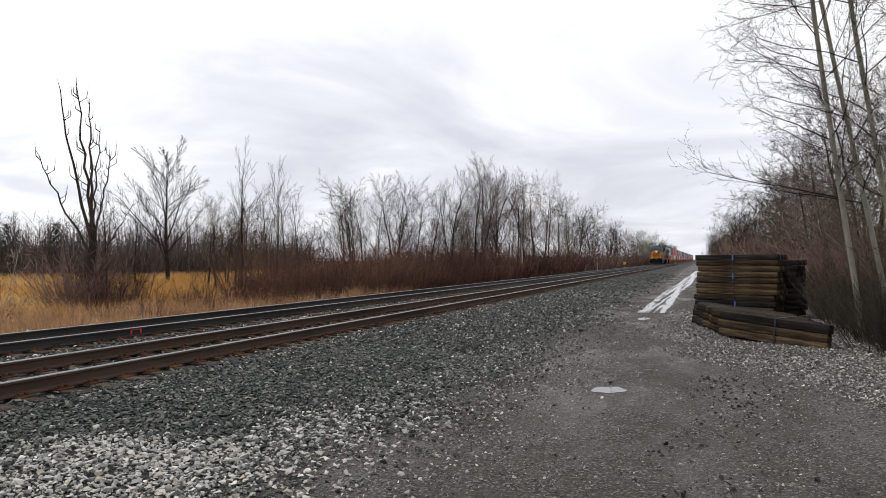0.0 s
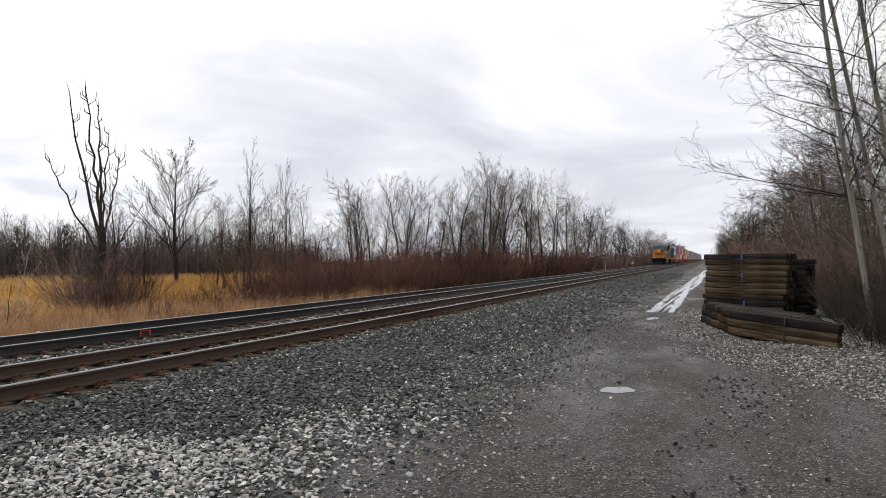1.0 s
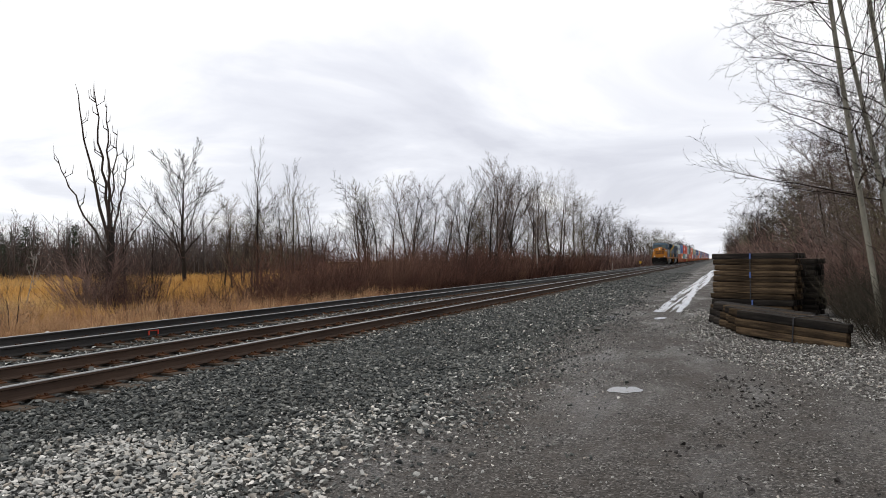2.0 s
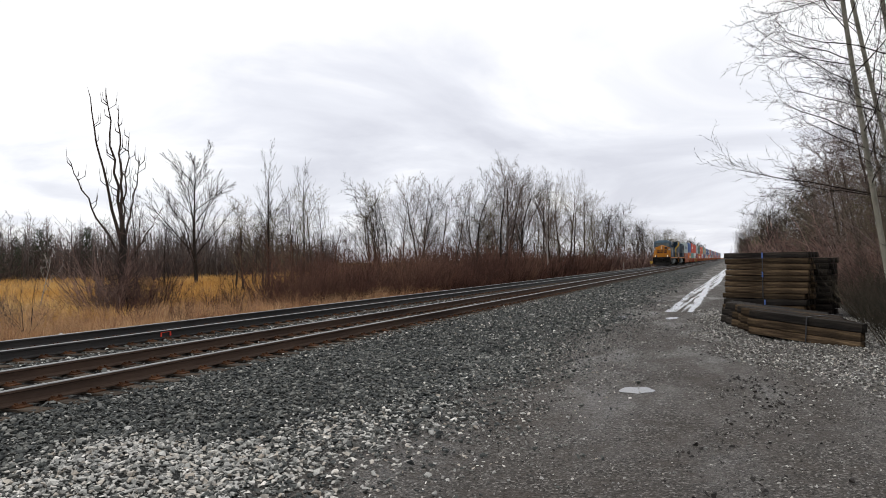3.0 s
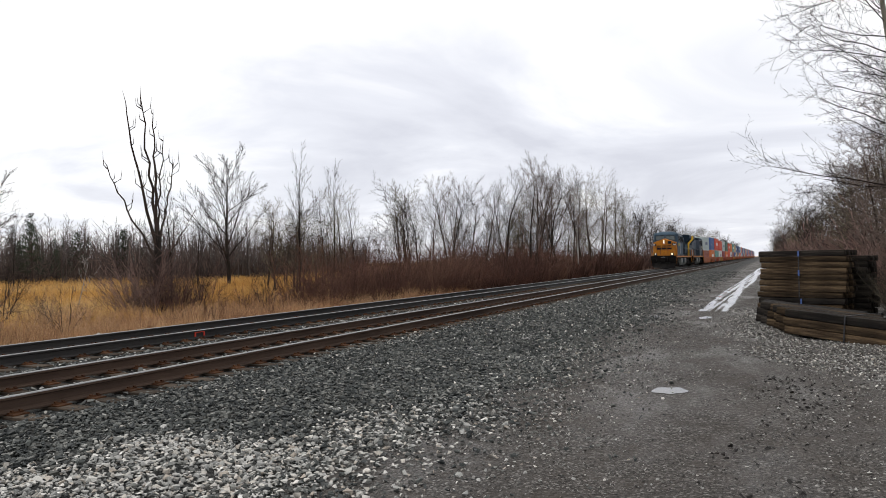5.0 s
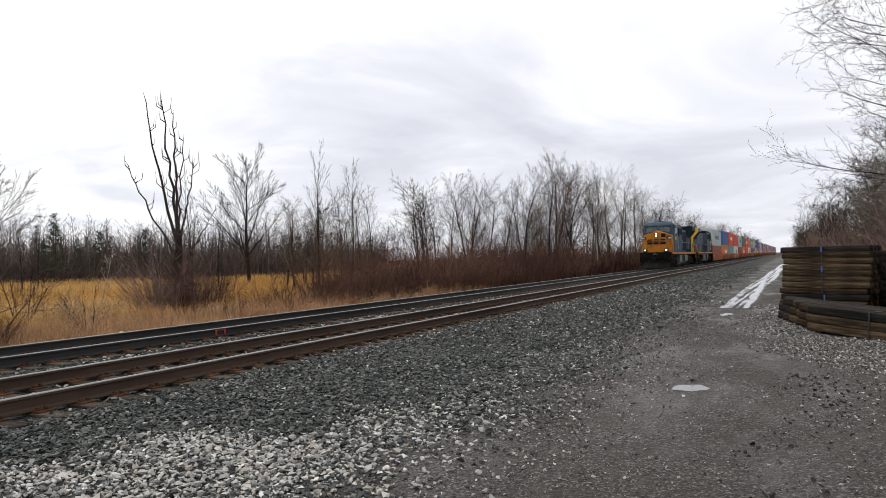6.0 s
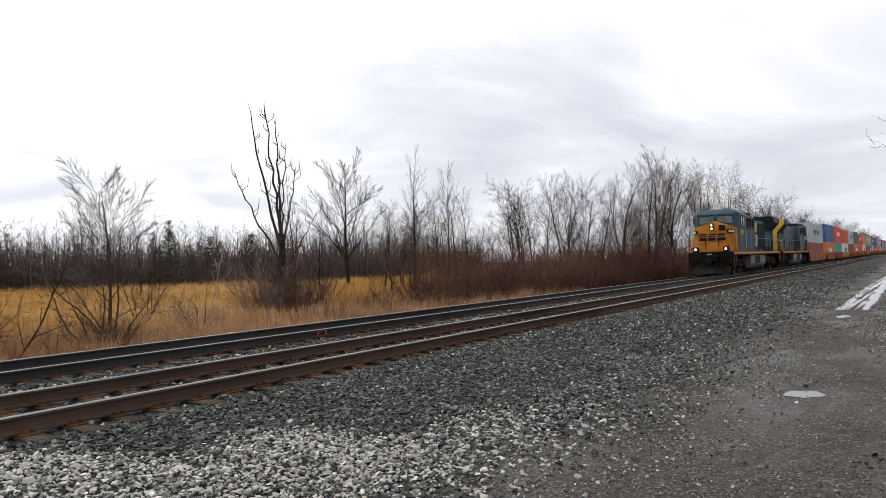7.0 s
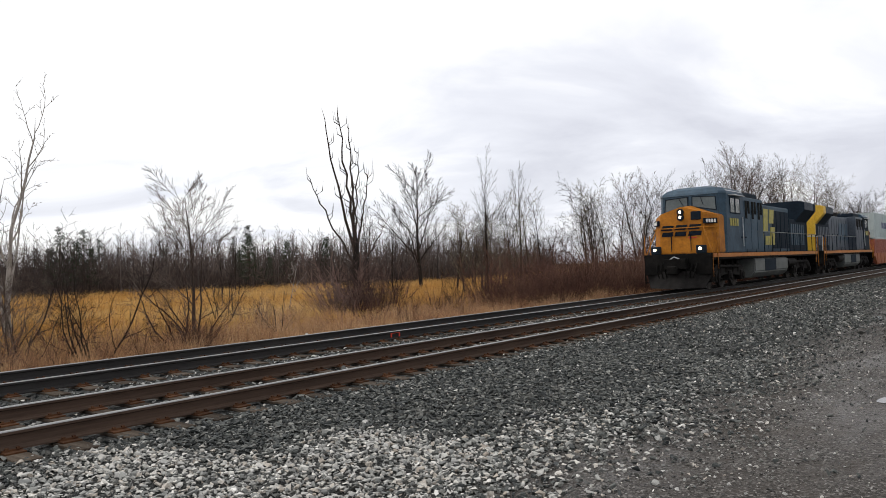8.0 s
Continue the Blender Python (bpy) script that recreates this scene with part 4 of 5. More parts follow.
def pine(seed, height):
    rng = random.Random(seed)
    w = Wood()
    w.tube([(0, 0, -0.2), (0.05, 0, height * 0.5), (0, 0.05, height)], [0.16, 0.1, 0.02], 6, 0)
    nv, nf = [], []
    for k in range(46):
        z = height * (0.22 + 0.76 * k / 46)
        a, reach = k * 2.4, (1 - k / 48) * height * 0.23 + 0.2
        q = Vector((math.cos(a) * reach, math.sin(a) * reach, z + rng.uniform(-0.1, 0.3)))
        w.tube([(0, 0, z), q], [0.025, 0.01], 3, 0)
        for _ in range(26):
            f = rng.uniform(0.25, 1.05)
            c = Vector((0, 0, z)).lerp(q, f) + Vector((rng.gauss(0, .16), rng.gauss(0, .16), rng.gauss(0, .12)))
            d = Vector((rng.gauss(0, 1), rng.gauss(0, 1), rng.gauss(0.2, .6))).normalized() * 0.26
            s = d.orthogonal().normalized() * 0.06
            b = len(nv)
            nv += [c - s, c + s, c + d]
            nf.append((b, b + 1, b + 2))
    root = tagged(empty("pine_tree"), "dark green pine in the distant wood", "tree", "pines in the far wood")
    part("trunk", w.meshes(BARK_BROWN, TWIG)[0], None, root)
    part("crown", soup("crown", np.array([v[:] for v in nv]), np.array(nf), NEEDLES), None, root)
    return root


def pines():
    rng = random.Random(77)
    src = [pine(300, 10), pine(301, 12)]
    used = 0
    for k in range(44):
        a = radians(rng.choice((rng.uniform(46, 70), rng.uniform(46, 56), rng.uniform(64, 80))))
        d = rng.uniform(100, 140)
        x, y = -d * math.sin(a), d * math.cos(a)
        s = rng.uniform(0.5, 0.8)
        if used < 2:
            set_at(src[used], x, y, rng.uniform(0, 360), s)
            used += 1
        else:
            again(src[k % 2], x, y, rng.uniform(0, 360), s)


pines()


# ---- the wooded side by the road ----
def right_woods():
    g = "bare trees beside the road"
    rng = random.Random(8)
    a = tree("cottonwood_tree", 400, 18, COTTONWOOD, BARK_GREY, TWIG, "tall grey-barked bare tree with long fine branches", group=g)
    b = tree("cottonwood_tree", 401, 17, COTTONWOOD, BARK_GREY, TWIG, "tall grey-barked bare tree with long fine branches", group=g)
    a.matrix_basis = pose(3.66, 20.4, -0.1, 3, -7.6)
    b.matrix_basis = pose(4.36, 20.65, -0.1, 4, -9)
    copy_thing(a, pose(4.68, 20.2, -0.1, 3, -9.5) @ pose(0, 0, 0, 0, 0, 50))
    copy_thing(b, pose(6.6, 21.5, -0.2, 3, -7) @ pose(0, 0, 0, 0, 0, 65))
    copy_thing(a, pose(6.2, 17.5, -0.2, 0, -4) @ pose(0, 0, 0, 0, 0, 20))
    line = tree("bare_tree", 410, 8.5, DENSE_TREE, BARK_BROWN, TWIG_BROWN, "grey-brown bare tree in the roadside thicket", group=g)
    dense = tree("bare_tree", 411, 8.0, DENSE_TREE, BARK_BROWN, TWIG_OLIVE, "dense bare tree with olive buds by the road", group=g)
    set_at(line, 5.5, 29, 30)
    set_at(dense, 6.2, 60, 10)
    for k, (x, y) in enumerate(((7, 26), (6.2, 34), (8, 31), (6.0, 41), (7.5, 46), (9, 40), (6.4, 52), (8.5, 56), (11, 36), (12, 28))):
        again(line if k % 2 == 0 else dense, x, y, rng.uniform(0, 360), rng.uniform(0.7, 0.95))
    for x, y, s in ((5.2, 25, 0.8), (6.4, 23.5, 0.85), (5.6, 32, 0.9), (7.5, 29, 1.0), (5.4, 37, 0.85), (8.5, 24, 0.95), (7.0, 38, 1.0), (5.6, 44, 0.9), (7.2, 50, 1.0), (5.5, 55, 0.9)):
        again(rng.choice((line, dense)), x, y, rng.uniform(0, 360), s)
    fars = [set_at(tree("bare_tree", 420 + k, 8.5, FAR_TREE, BARK_BROWN, TWIG_OLIVE if k else TWIG, "distant bare tree with pale buds by the road", group=g), 6 + k, 64 + 3 * k) for k in range(2)]
    for k in range(84):
        y = 64 + k * 4 + rng.uniform(-3, 3)
        again(rng.choice(fars), rng.uniform(max(2.4, 5.0 - (y - 64) * 0.025), 11), y, rng.uniform(0, 360), rng.uniform(0.8, 1.2))


right_woods()
thicket("brush_thicket", "grey-brown leafless thicket beside the road", (4.0, 10.5, 17, 36), 400, 0.5, 1.1, BRUSH_GREY, 6, keep=lambda x, y: (x > 4.9 - 0.01 * y) | (y > 30))
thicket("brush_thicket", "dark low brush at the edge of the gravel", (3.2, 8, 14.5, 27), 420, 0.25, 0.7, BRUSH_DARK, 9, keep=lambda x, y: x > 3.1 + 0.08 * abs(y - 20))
thicket("brush_thicket", "grey-brown thicket further along the road", (4.4, 13, 36, 74), 200, 0.9, 1.7, BRUSH_GREY, 8, shrubs=FAR_SHRUBS)
thicket("brush_thicket", "distant thicket along the road", (3.2, 13, 76, 330), 320, 1.1, 2.1, BRUSH_GREY, 7, shrubs=FAR_SHRUBS)


# ---- stacked ties beside the road ----
def tie_block(name, length, w, h, seed):
    rng = random.Random(seed)
    bm = bmesh.new()
    bmesh.ops.create_cube(bm, size=1, matrix=Matrix.Diagonal((length, w, h, 1)))
    bmesh.ops.subdivide_edges(bm, edges=[e for e in bm.edges if abs(e.verts[0].co.x - e.verts[1].co.x) > 0.1], cuts=5)
    for v in bm.verts:
        v.co += Vector((rng.uniform(-0.012, 0.012), rng.uniform(-0.009, 0.009), rng.uniform(-0.006, 0.006)))
    bmesh.ops.bevel(bm, geom=[e for e in bm.edges if e.calc_length() > 0.05 and len(e.link_faces) == 2 and e.calc_face_angle(0) > 1.0], offset=0.01, segments=1, affect="EDGES")
    me = bpy.data.meshes.new(name)
    bm.to_mesh(me)
    bm.free()
    return me


STRAP = material("steel_strap", [(0.02, 0.02, 0.022), (0.05, 0.05, 0.055)], rough=0.45, metal=0.6, scale=5)
BLUE_STRAP = material("blue_strap", [(0.03, 0.07, 0.22), (0.05, 0.1, 0.3)], rough=0.5, scale=5)
TIE_MESHES = {}
for mat in (OLD_TIE, BLACK_TIE):
    for k in range(4):
        me = tie_block("tie", 2.6, 0.225, 0.175, 500 + k)
        me.materials.append(mat)
        TIE_MESHES[mat.name, k] = me


def bundle(x, y, turn, rows, layers, dark, label, strap_mat, strap_x, seed, z0=0.0, slump=0.0, seals=(), tilt=0.0):
    rng = random.Random(seed)
    b = tagged(empty("tie_stack", pose(x, y, z0, 0, tilt, turn)), label, "tie stack", "stacks of railway ties")
    for l in range(layers):
        for r in range(rows):
            mat = BLACK_TIE if dark(l, r) else OLD_TIE
            part("tie", TIE_MESHES[mat.name, rng.randrange(4)], None, b,
                 m=pose(rng.uniform(-0.09, 0.09) - slump * r, (r + 0.5) * 0.236 + rng.uniform(-0.02, 0.02), (l + 0.5) * 0.19, rng.uniform(-1.5, 1.5), 0, rng.uniform(-0.8, 0.8)))
    for sx in strap_x:
        d, h = rows * 0.236 + 0.02, layers * 0.19
        part("strap", boxes(((sx - 0.016, -0.02, 0), (sx + 0.016, -0.014, h)), ((sx - 0.016, d, 0), (sx + 0.016, d + 0.006, h)), ((sx - 0.016, -0.02, h), (sx + 0.016, d + 0.006, h + 0.006))), strap_mat, b)
    for sz in seals:
        part("strap_seal", boxes(((strap_x[0] - 0.024, -0.03, sz - 0.09), (strap_x[0] + 0.024, -0.021, sz + 0.09))), BLUE_STRAP, b, "blue strap seal")
    return b


bundle(0.86, 26.0, -20, 5, 3, lambda l, r: l == 2, "dark weathered railway ties bundled on the gravel", STRAP, (0.1,), 1, z0=-0.22, seals=(0.46,))
bundle(0.95, 26.05, -20, 5, 8, lambda l, r: l > 6 or r > 3, "tall stack of brown weathered railway ties", STRAP, (-0.05,), 2, z0=0.352, seals=(1.42, 0.8))
bundle(1.72, 27.4, -20, 4, 10, lambda l, r: True, "dark stack of railway ties behind the brown one", STRAP, (0.3,), 3, z0=-0.22)
bundle(1.38, 17.94, -35, 6, 3, lambda l, r: (l == 2 and r % 2 == 0) or r > 3, "low slumped bundle of weathered ties with a steel strap", STRAP, (0.1,), 4, z0=-0.17, slump=0.31, tilt=4.0)


# ---- the train ----
LOCO_BLUE = material("slate_blue_paint", [(0.015, 0.034, 0.054), (0.03, 0.06, 0.092), (0.046, 0.082, 0.118)], rough=0.6, scale=0.6, bump=0.08, bump_scale=6, grain=0.3)
LOCO_DARK = material("dark_blue_paint", [(0.008, 0.014, 0.022), (0.015, 0.024, 0.036)], rough=0.8, scale=0.8)
LOCO_GREY = material("grey_blue_paint", [(0.046, 0.058, 0.078), (0.078, 0.092, 0.115)], rough=0.6, scale=0.7, grain=0.3)
LOCO_YELLOW = material("dirty_yellow_paint", [(0.24, 0.08, 0.003), (0.4, 0.145, 0.005), (0.3, 0.105, 0.003)], rough=0.62, scale=0.9, grain=0.35)
END_YELLOW = material("bright_yellow_paint", [(0.55, 0.33, 0.02), (0.65, 0.4, 0.03)], rough=0.5, scale=0.8)
GRIME = material("oily_grime", [(0.003, 0.003, 0.003), (0.007, 0.0065, 0.006), (0.014, 0.0125, 0.0115)], rough=0.88, scale=2.2, bump=0.3, bump_scale=12)
DUSTY = material("dusty_steel", [(0.007, 0.0065, 0.0065), (0.024, 0.022, 0.021)], rough=0.88, scale=1.6, bump=0.3, bump_scale=12)
TANK = material("grey_green_tank", [(0.07, 0.078, 0.074), (0.14, 0.15, 0.145)], rough=0.5, scale=1.2)
GLASS = material("dark_window_glass", [(0.05, 0.068, 0.072), (0.09, 0.11, 0.115)], rough=0.06, scale=1)
PALE_METAL = material("pale_metal", [(0.4, 0.41, 0.42), (0.52, 0.53, 0.54)], rough=0.45, scale=1)
RAIL_ORANGE = material("orange_sill_stripe", [(0.38, 0.14, 0.03), (0.5, 0.2, 0.05)], rough=0.6, scale=1)
LOGO_DARK = material("dark_blue_lettering", [(0.007, 0.011, 0.018), (0.012, 0.017, 0.025)], rough=0.85)
LOGO_YELLOW = material("yellow_lettering", [(0.2, 0.19, 0.05), (0.42, 0.35, 0.05)], rough=0.55, scale=3)
MARK_RED = material("red_paint_mark", [(0.42, 0.03, 0.02), (0.5, 0.05, 0.03)], rough=0.6)
MARK_WHITE = material("white_paint_mark", [(0.6, 0.6, 0.58), (0.72, 0.72, 0.7)], rough=0.6)
LAMP = material("warm_lamp_glow", [(1.0, 0.8, 0.55), (1.0, 0.8, 0.55)], emit=5.0)
WHEEL = material("wheel_steel", [(0.03, 0.028, 0.026), (0.07, 0.065, 0.06)], rough=0.6, metal=0.4, scale=3)
MOVERS, SPINNERS = [], []
GROW = 1.035
SPEED, START = 22.09, 208.8


def mover(ob, x, y, z, turn=0):
    MOVERS.append((ob, x, y, z, turn))


def quad_plate(pts, thick=0.02):
    """A plate from a planar outline, with a little thickness along its normal."""
    bm = bmesh.new()
    vs = [bm.verts.new(p) for p in pts]
    f = bm.faces.new(vs)
    f.normal_update()
    r = bmesh.ops.extrude_face_region(bm, geom=[f])
    n = f.normal * thick
    bmesh.ops.translate(bm, vec=n, verts=[v for v in r["geom"] if isinstance(v, bmesh.types.BMVert)])
    bmesh.ops.recalc_face_normals(bm, faces=bm.faces)
    return bm


def wheelset():
    bm = bmesh.new()
    for s in (-1, 1):
        for x, r, d in ((0.755, 0.53, 0.13), (0.675, 0.565, 0.03)):
            bmesh.ops.create_cone(bm, cap_ends=True, segments=24, radius1=r, radius2=r, depth=d, matrix=Matrix.Translation((s * x, 0, 0)) @ Matrix.Rotation(math.pi / 2, 4, "Y"))
        for k in range(5):
            a = k * 1.2566
            box(bm, (s * 0.83 - 0.02, 0.28 * math.cos(a) - 0.05, 0.28 * math.sin(a) - 0.05), (s * 0.83 + 0.02, 0.28 * math.cos(a) + 0.05, 0.28 * math.sin(a) + 0.05))
    rod(bm, (-1.0, 0, 0), (1.0, 0, 0), 0.09, 10)
    me = bpy.data.meshes.new("wheelset"); bm.to_mesh(me); bm.free()
    me.materials.append(WHEEL)
    return me


WHEELSET = wheelset()


def side_frame():
    bm = bmesh.new()
    prism(bm, [(-2.3, 0.62), (-2.3, 0.85), (-1.7, 1.08), (1.7, 1.08), (2.3, 0.85), (2.3, 0.62), (1.6, 0.5), (0.6, 0.62), (-0.6, 0.62), (-1.6, 0.5)], 0, -0.09, 0.09)
    for y in (-1.85, 0, 1.85):
        box(bm, (-0.16, y - 0.24, 0.32), (0.16, y + 0.24, 0.78), 0.03)
        rod(bm, (0.1, y, 0.53), (0.22, y, 0.53), 0.15, 12)
    for y in (-1.3, -0.5, 0.5, 1.3):
        rod(bm, (0.05, y, 0.7), (0.05, y, 1.25), 0.09, 8)
    rod(bm, (0.14, -1.6, 1.0), (0.14, 1.6, 0.95), 0.06, 8)
    me = bpy.data.meshes.new("side_frame"); bm.to_mesh(me); bm.free()
    me.materials.append(DUSTY)
    return me


SIDE_FRAME = side_frame()


def truck(loco, y):
    t = part("truck", boxes(((-0.8, y - 2.2, 0.7), (0.8, y + 2.2, 1.1)), bevel=0.05), GRIME, loco)
    for s in (-1, 1):
        part("side_frame", SIDE_FRAME, None, t, m=pose(s * 1.1, y, 0, 0, 0, 0 if s > 0 else 180))
    for k in (-1.85, 0, 1.85):
        w = part("wheelset", WHEELSET, None, t, m=pose(0, y + k, 0.53))
        SPINNERS.append((w, y + k))


def locomotive(label, hood_mat, front_mat, rear_mat, big_mark, cab_mat):
    loco = tagged(empty("locomotive"), label, "locomotive", "locomotives at the head of the train")
    L = 22.3
    # frame, pilot and couplers
    part("underframe", boxes(((-1.5, 0.75, 1.32), (1.5, L - 0.75, 1.62)), ((-0.5, 0.4, 0.95), (0.5, L - 0.4, 1.4)), bevel=0.02), GRIME, loco)
    for s in (-1, 1):
        part("sill_stripe", boxes(((s * 1.512 - 0.012, 1.0, 1.42), (s * 1.512 + 0.012, L - 1.0, 1.6))), RAIL_ORANGE, loco, "orange sill stripe")
    for end, sgn in ((0.0, 1), (L, -1)):
        bm = bmesh.new()
        y0, y1, y2 = end + sgn * 0.28, end + sgn * 0.62, end + sgn * 0.95
        a = [bm.verts.new(p) for p in ((-1.22, y1, 0.12), (-0.25, y0, 0.1), (0.25, y0, 0.1), (1.22, y1, 0.12), (1.5, y2, 0.78), (0.3, y1, 0.86), (-0.3, y1, 0.86), (-1.5, y2, 0.78))]
        b = [bm.verts.new((v.co.x, v.co.y + sgn * 0.08, v.co.z)) for v in a]
        for q in ((0, 1, 6, 7), (1, 2, 5, 6), (2, 3, 4, 5)):
            bm.faces.new([a[i] for i in q]); bm.faces.new([b[i] for i in q][::-1])
        for i in range(8):
            j = (i + 1) % 8
            bm.faces.new((a[i], b[i], b[j], a[j]))
        bmesh.ops.recalc_face_normals(bm, faces=bm.faces)
        part("snow_plough", bm, DUSTY, loco, "dusty steel plough")
        lo, hi = sorted((end + sgn * 0.72, end + sgn * 0.9))
        part("pilot", boxes(((-1.5, lo, 0.7), (1.5, hi, 1.62)), bevel=0.02), GRIME, loco)
        bm = bmesh.new()
        box(bm, (-0.16, min(end, end + sgn * 0.8), 0.78), (0.16, max(end, end + sgn * 0.8), 1.02), 0.03)
        box(bm, (-0.22, min(end - sgn * 0.02, end + sgn * 0.22), 0.72), (0.22, max(end - sgn * 0.02, end + sgn * 0.22), 1.1), 0.06)
        part("coupler", bm, GRIME, loco)
        for x in (-0.9, -0.7, -0.5, 0.5, 0.7, 0.9):
            hoses = bmesh.new()
            rod(hoses, (x, end + sgn * 0.7, 1.2), (x * 0.95, end + sgn * 0.5, 0.9), 0.03)
            rod(hoses, (x * 0.95, end + sgn * 0.5, 0.9), (x * 0.85, end + sgn * 0.55, 0.55), 0.03)
            part("air_hose", hoses, GRIME, loco)
        part("lift_bar", rods([((-0.42, end + sgn * 0.6, 1.05), (-0.3, end + sgn * 0.45, 1.34)), ((-0.3, end + sgn * 0.45, 1.34), (0, end + sgn * 0.4, 1.5)), ((0, end + sgn * 0.4, 1.5), (0.3, end + sgn * 0.45, 1.34)), ((0.3, end + sgn * 0.45, 1.34), (0.42, end + sgn * 0.6, 1.05))], 0.022), PALE_METAL, loco, "pale bent steel bar")
        for s in (-1, 1):
            bm = bmesh.new()
            for k in range(4):
                box(bm, (min(s * 1.1, s * 1.52), min(end + sgn * (0.85 + 0.1 * k), end + sgn * (1.1 + 0.1 * k)), 0.35 + 0.36 * k), (max(s * 1.1, s * 1.52), max(end + sgn * (0.85 + 0.1 * k), end + sgn * (1.1 + 0.1 * k)), 0.39 + 0.36 * k))
            box(bm, (min(s * 1.5, s * 1.54), min(end + sgn * 0.8, end + sgn * 0.86), 0.3), (max(s * 1.5, s * 1.54), max(end + sgn * 0.8, end + sgn * 0.86), 1.62))
            box(bm, (min(s * 1.5, s * 1.54), min(end + sgn * 1.5, end + sgn * 1.56), 0.3), (max(s * 1.5, s * 1.54), max(end + sgn * 1.5, end + sgn * 1.56), 1.62))
            part("steps", bm, GRIME, loco)
            rail = [((s * 1.53, end + sgn * 0.84, 0.6), (s * 1.53, end + sgn * 0.9, 2.5)), ((s * 1.53, end + sgn * 1.55, 0.9), (s * 1.53, end + sgn * 1.5, 2.5))]
            part("grab_rail", rods(rail, 0.024), LOCO_YELLOW, loco, "dull yellow grab rail")
    # nose
    plan = [(-1.48, 3.0), (-1.48, 1.95), (-1.0, 1.3), (1.0, 1.3), (1.48, 1.95), (1.48, 3.0)]
    bm = bmesh.new()
    lowv = [bm.verts.new((x, y, 1.62)) for x, y in plan]
    topv = [bm.verts.new((x * 0.97, y + (0.14 if y < 2.5 else 0), 3.72 - 0.26 * abs(x))) for x, y in plan]
    mid = bm.verts.new((0, 1.42, 3.74)); back = bm.verts.new((0, 3.0, 3.9))
    for i in range(6):
        j = (i + 1) % 6
        if i == 2:
            bm.faces.new((lowv[2], lowv[3], topv[3], mid, topv[2]))
        elif i == 5:
            bm.faces.new((lowv[5], lowv[0], topv[0], back, topv[5]))
        else:
            bm.faces.new((lowv[i], lowv[j], topv[j], topv[i]))
    bm.faces.new(lowv[::-1])
    bm.faces.new((topv[0], topv[1], topv[2], mid, back)); bm.faces.new((back, mid, topv[3], topv[4], topv[5]))
    bmesh.ops.recalc_face_normals(bm, faces=bm.faces)
    bmesh.ops.bevel(bm, geom=[e for e in bm.edges if len(e.link_faces) == 2 and e.calc_face_angle(0) > 0.3], offset=0.04, segments=2, affect="EDGES")
    nose = part("nose", bm, front_mat, loco, "dirty yellow nose")
    for x in (-0.34, 0.34):
        part("door_seam", boxes(((x * 1.3 - 0.009, 1.28, 1.72), (x * 1.3 + 0.009, 1.4, 2.5))), LOGO_DARK, nose)
    part("handrail", rods([((-1.0, 1.22, 2.78), (1.0, 1.22, 2.78)), ((-1.0, 1.22, 2.78), (-1.46, 1.86, 2.78)), ((1.0, 1.22, 2.78), (1.46, 1.86, 2.78)), ((1.05, 1.2, 2.78), (1.5, 0.95, 1.6)), ((-1.05, 1.2, 2.78), (-1.5, 0.95, 1.6))], 0.024), front_mat, nose)
    if big_mark:
        # the nose emblem, as plain bars
        bm = bmesh.new()
        for x0, x1, z0, z1, lean in ((-0.92, -0.42, 2.7, 2.92, 0.1), (-0.9, -0.4, 2.42, 2.62, 0.06), (-0.3, 0.2, 2.7, 2.92, 0.1), (-0.3, 0.2, 2.42, 2.62, 0.06), (0.32, 0.82, 2.7, 2.92, 0.1), (0.32, 0.88, 2.42, 2.62, 0.06)):
            prism(bm, [(x0, z0), (x1, z0), (x1 + lean, z1), (x0 + lean, z1)], 1, 1.335, 1.42)
        part("emblem", bm, LOGO_DARK, nose, "dark blue emblem of plain bars")
        part("red_mark", boxes(((0.34, 1.33, 2.3), (0.7, 1.4, 2.36))), MARK_RED, nose, "small red mark")
    for s in (-1, 1):
        c = Vector((s * 1.24, 1.63, 3.05))
        d = Vector((s * 0.48, 0.65, 0)).normalized()
        t = Matrix.Translation(c) @ Matrix.Rotation(math.atan2(d.y, d.x), 4, "Z")
        b = bmesh.new(); box(b, (-0.34, -0.04, -0.12), (0.34, 0.07, 0.12), 0.015)
        ob = part("number_board", b, LOGO_DARK, nose, "dark number board with pale bars")
        ob.matrix_basis = t
        b = bmesh.new()
        for k in range(4):
            box(b, (-0.26 + k * 0.135, (-0.052 if s < 0 else -0.052), -0.075), (-0.17 + k * 0.135, -0.036, 0.075))
        if s < 0:
            b2 = bmesh.ops.translate(b, vec=(0, 0.0, 0), verts=b.verts)
        pb = part("number_bars", b, MARK_WHITE, nose)
        pb.matrix_basis = t
        if s < 0:
            for o in (ob, pb):
                o.matrix_basis = Matrix.Translation(c) @ Matrix.Rotation(math.atan2(-d.y, -d.x), 4, "Z")
    for k, z in enumerate((3.26, 3.5)):
        b = bmesh.new()
        bmesh.ops.create_cone(b, cap_ends=True, segments=16, radius1=0.15, radius2=0.15, depth=0.12, matrix=Matrix.Translation((0, 1.36, z)) @ Matrix.Rotation(math.pi / 2, 4, "X"))
        hl = part("headlight", b, LOGO_DARK, loco)
        b = bmesh.new()
        bmesh.ops.create_uvsphere(b, u_segments=12, v_segments=6, radius=0.07, matrix=Matrix.Translation((0, 1.31, z)) @ Matrix.Diagonal((1, 0.4, 1, 1)))
        part("lens", b, LAMP, hl, "glowing headlight lens") 
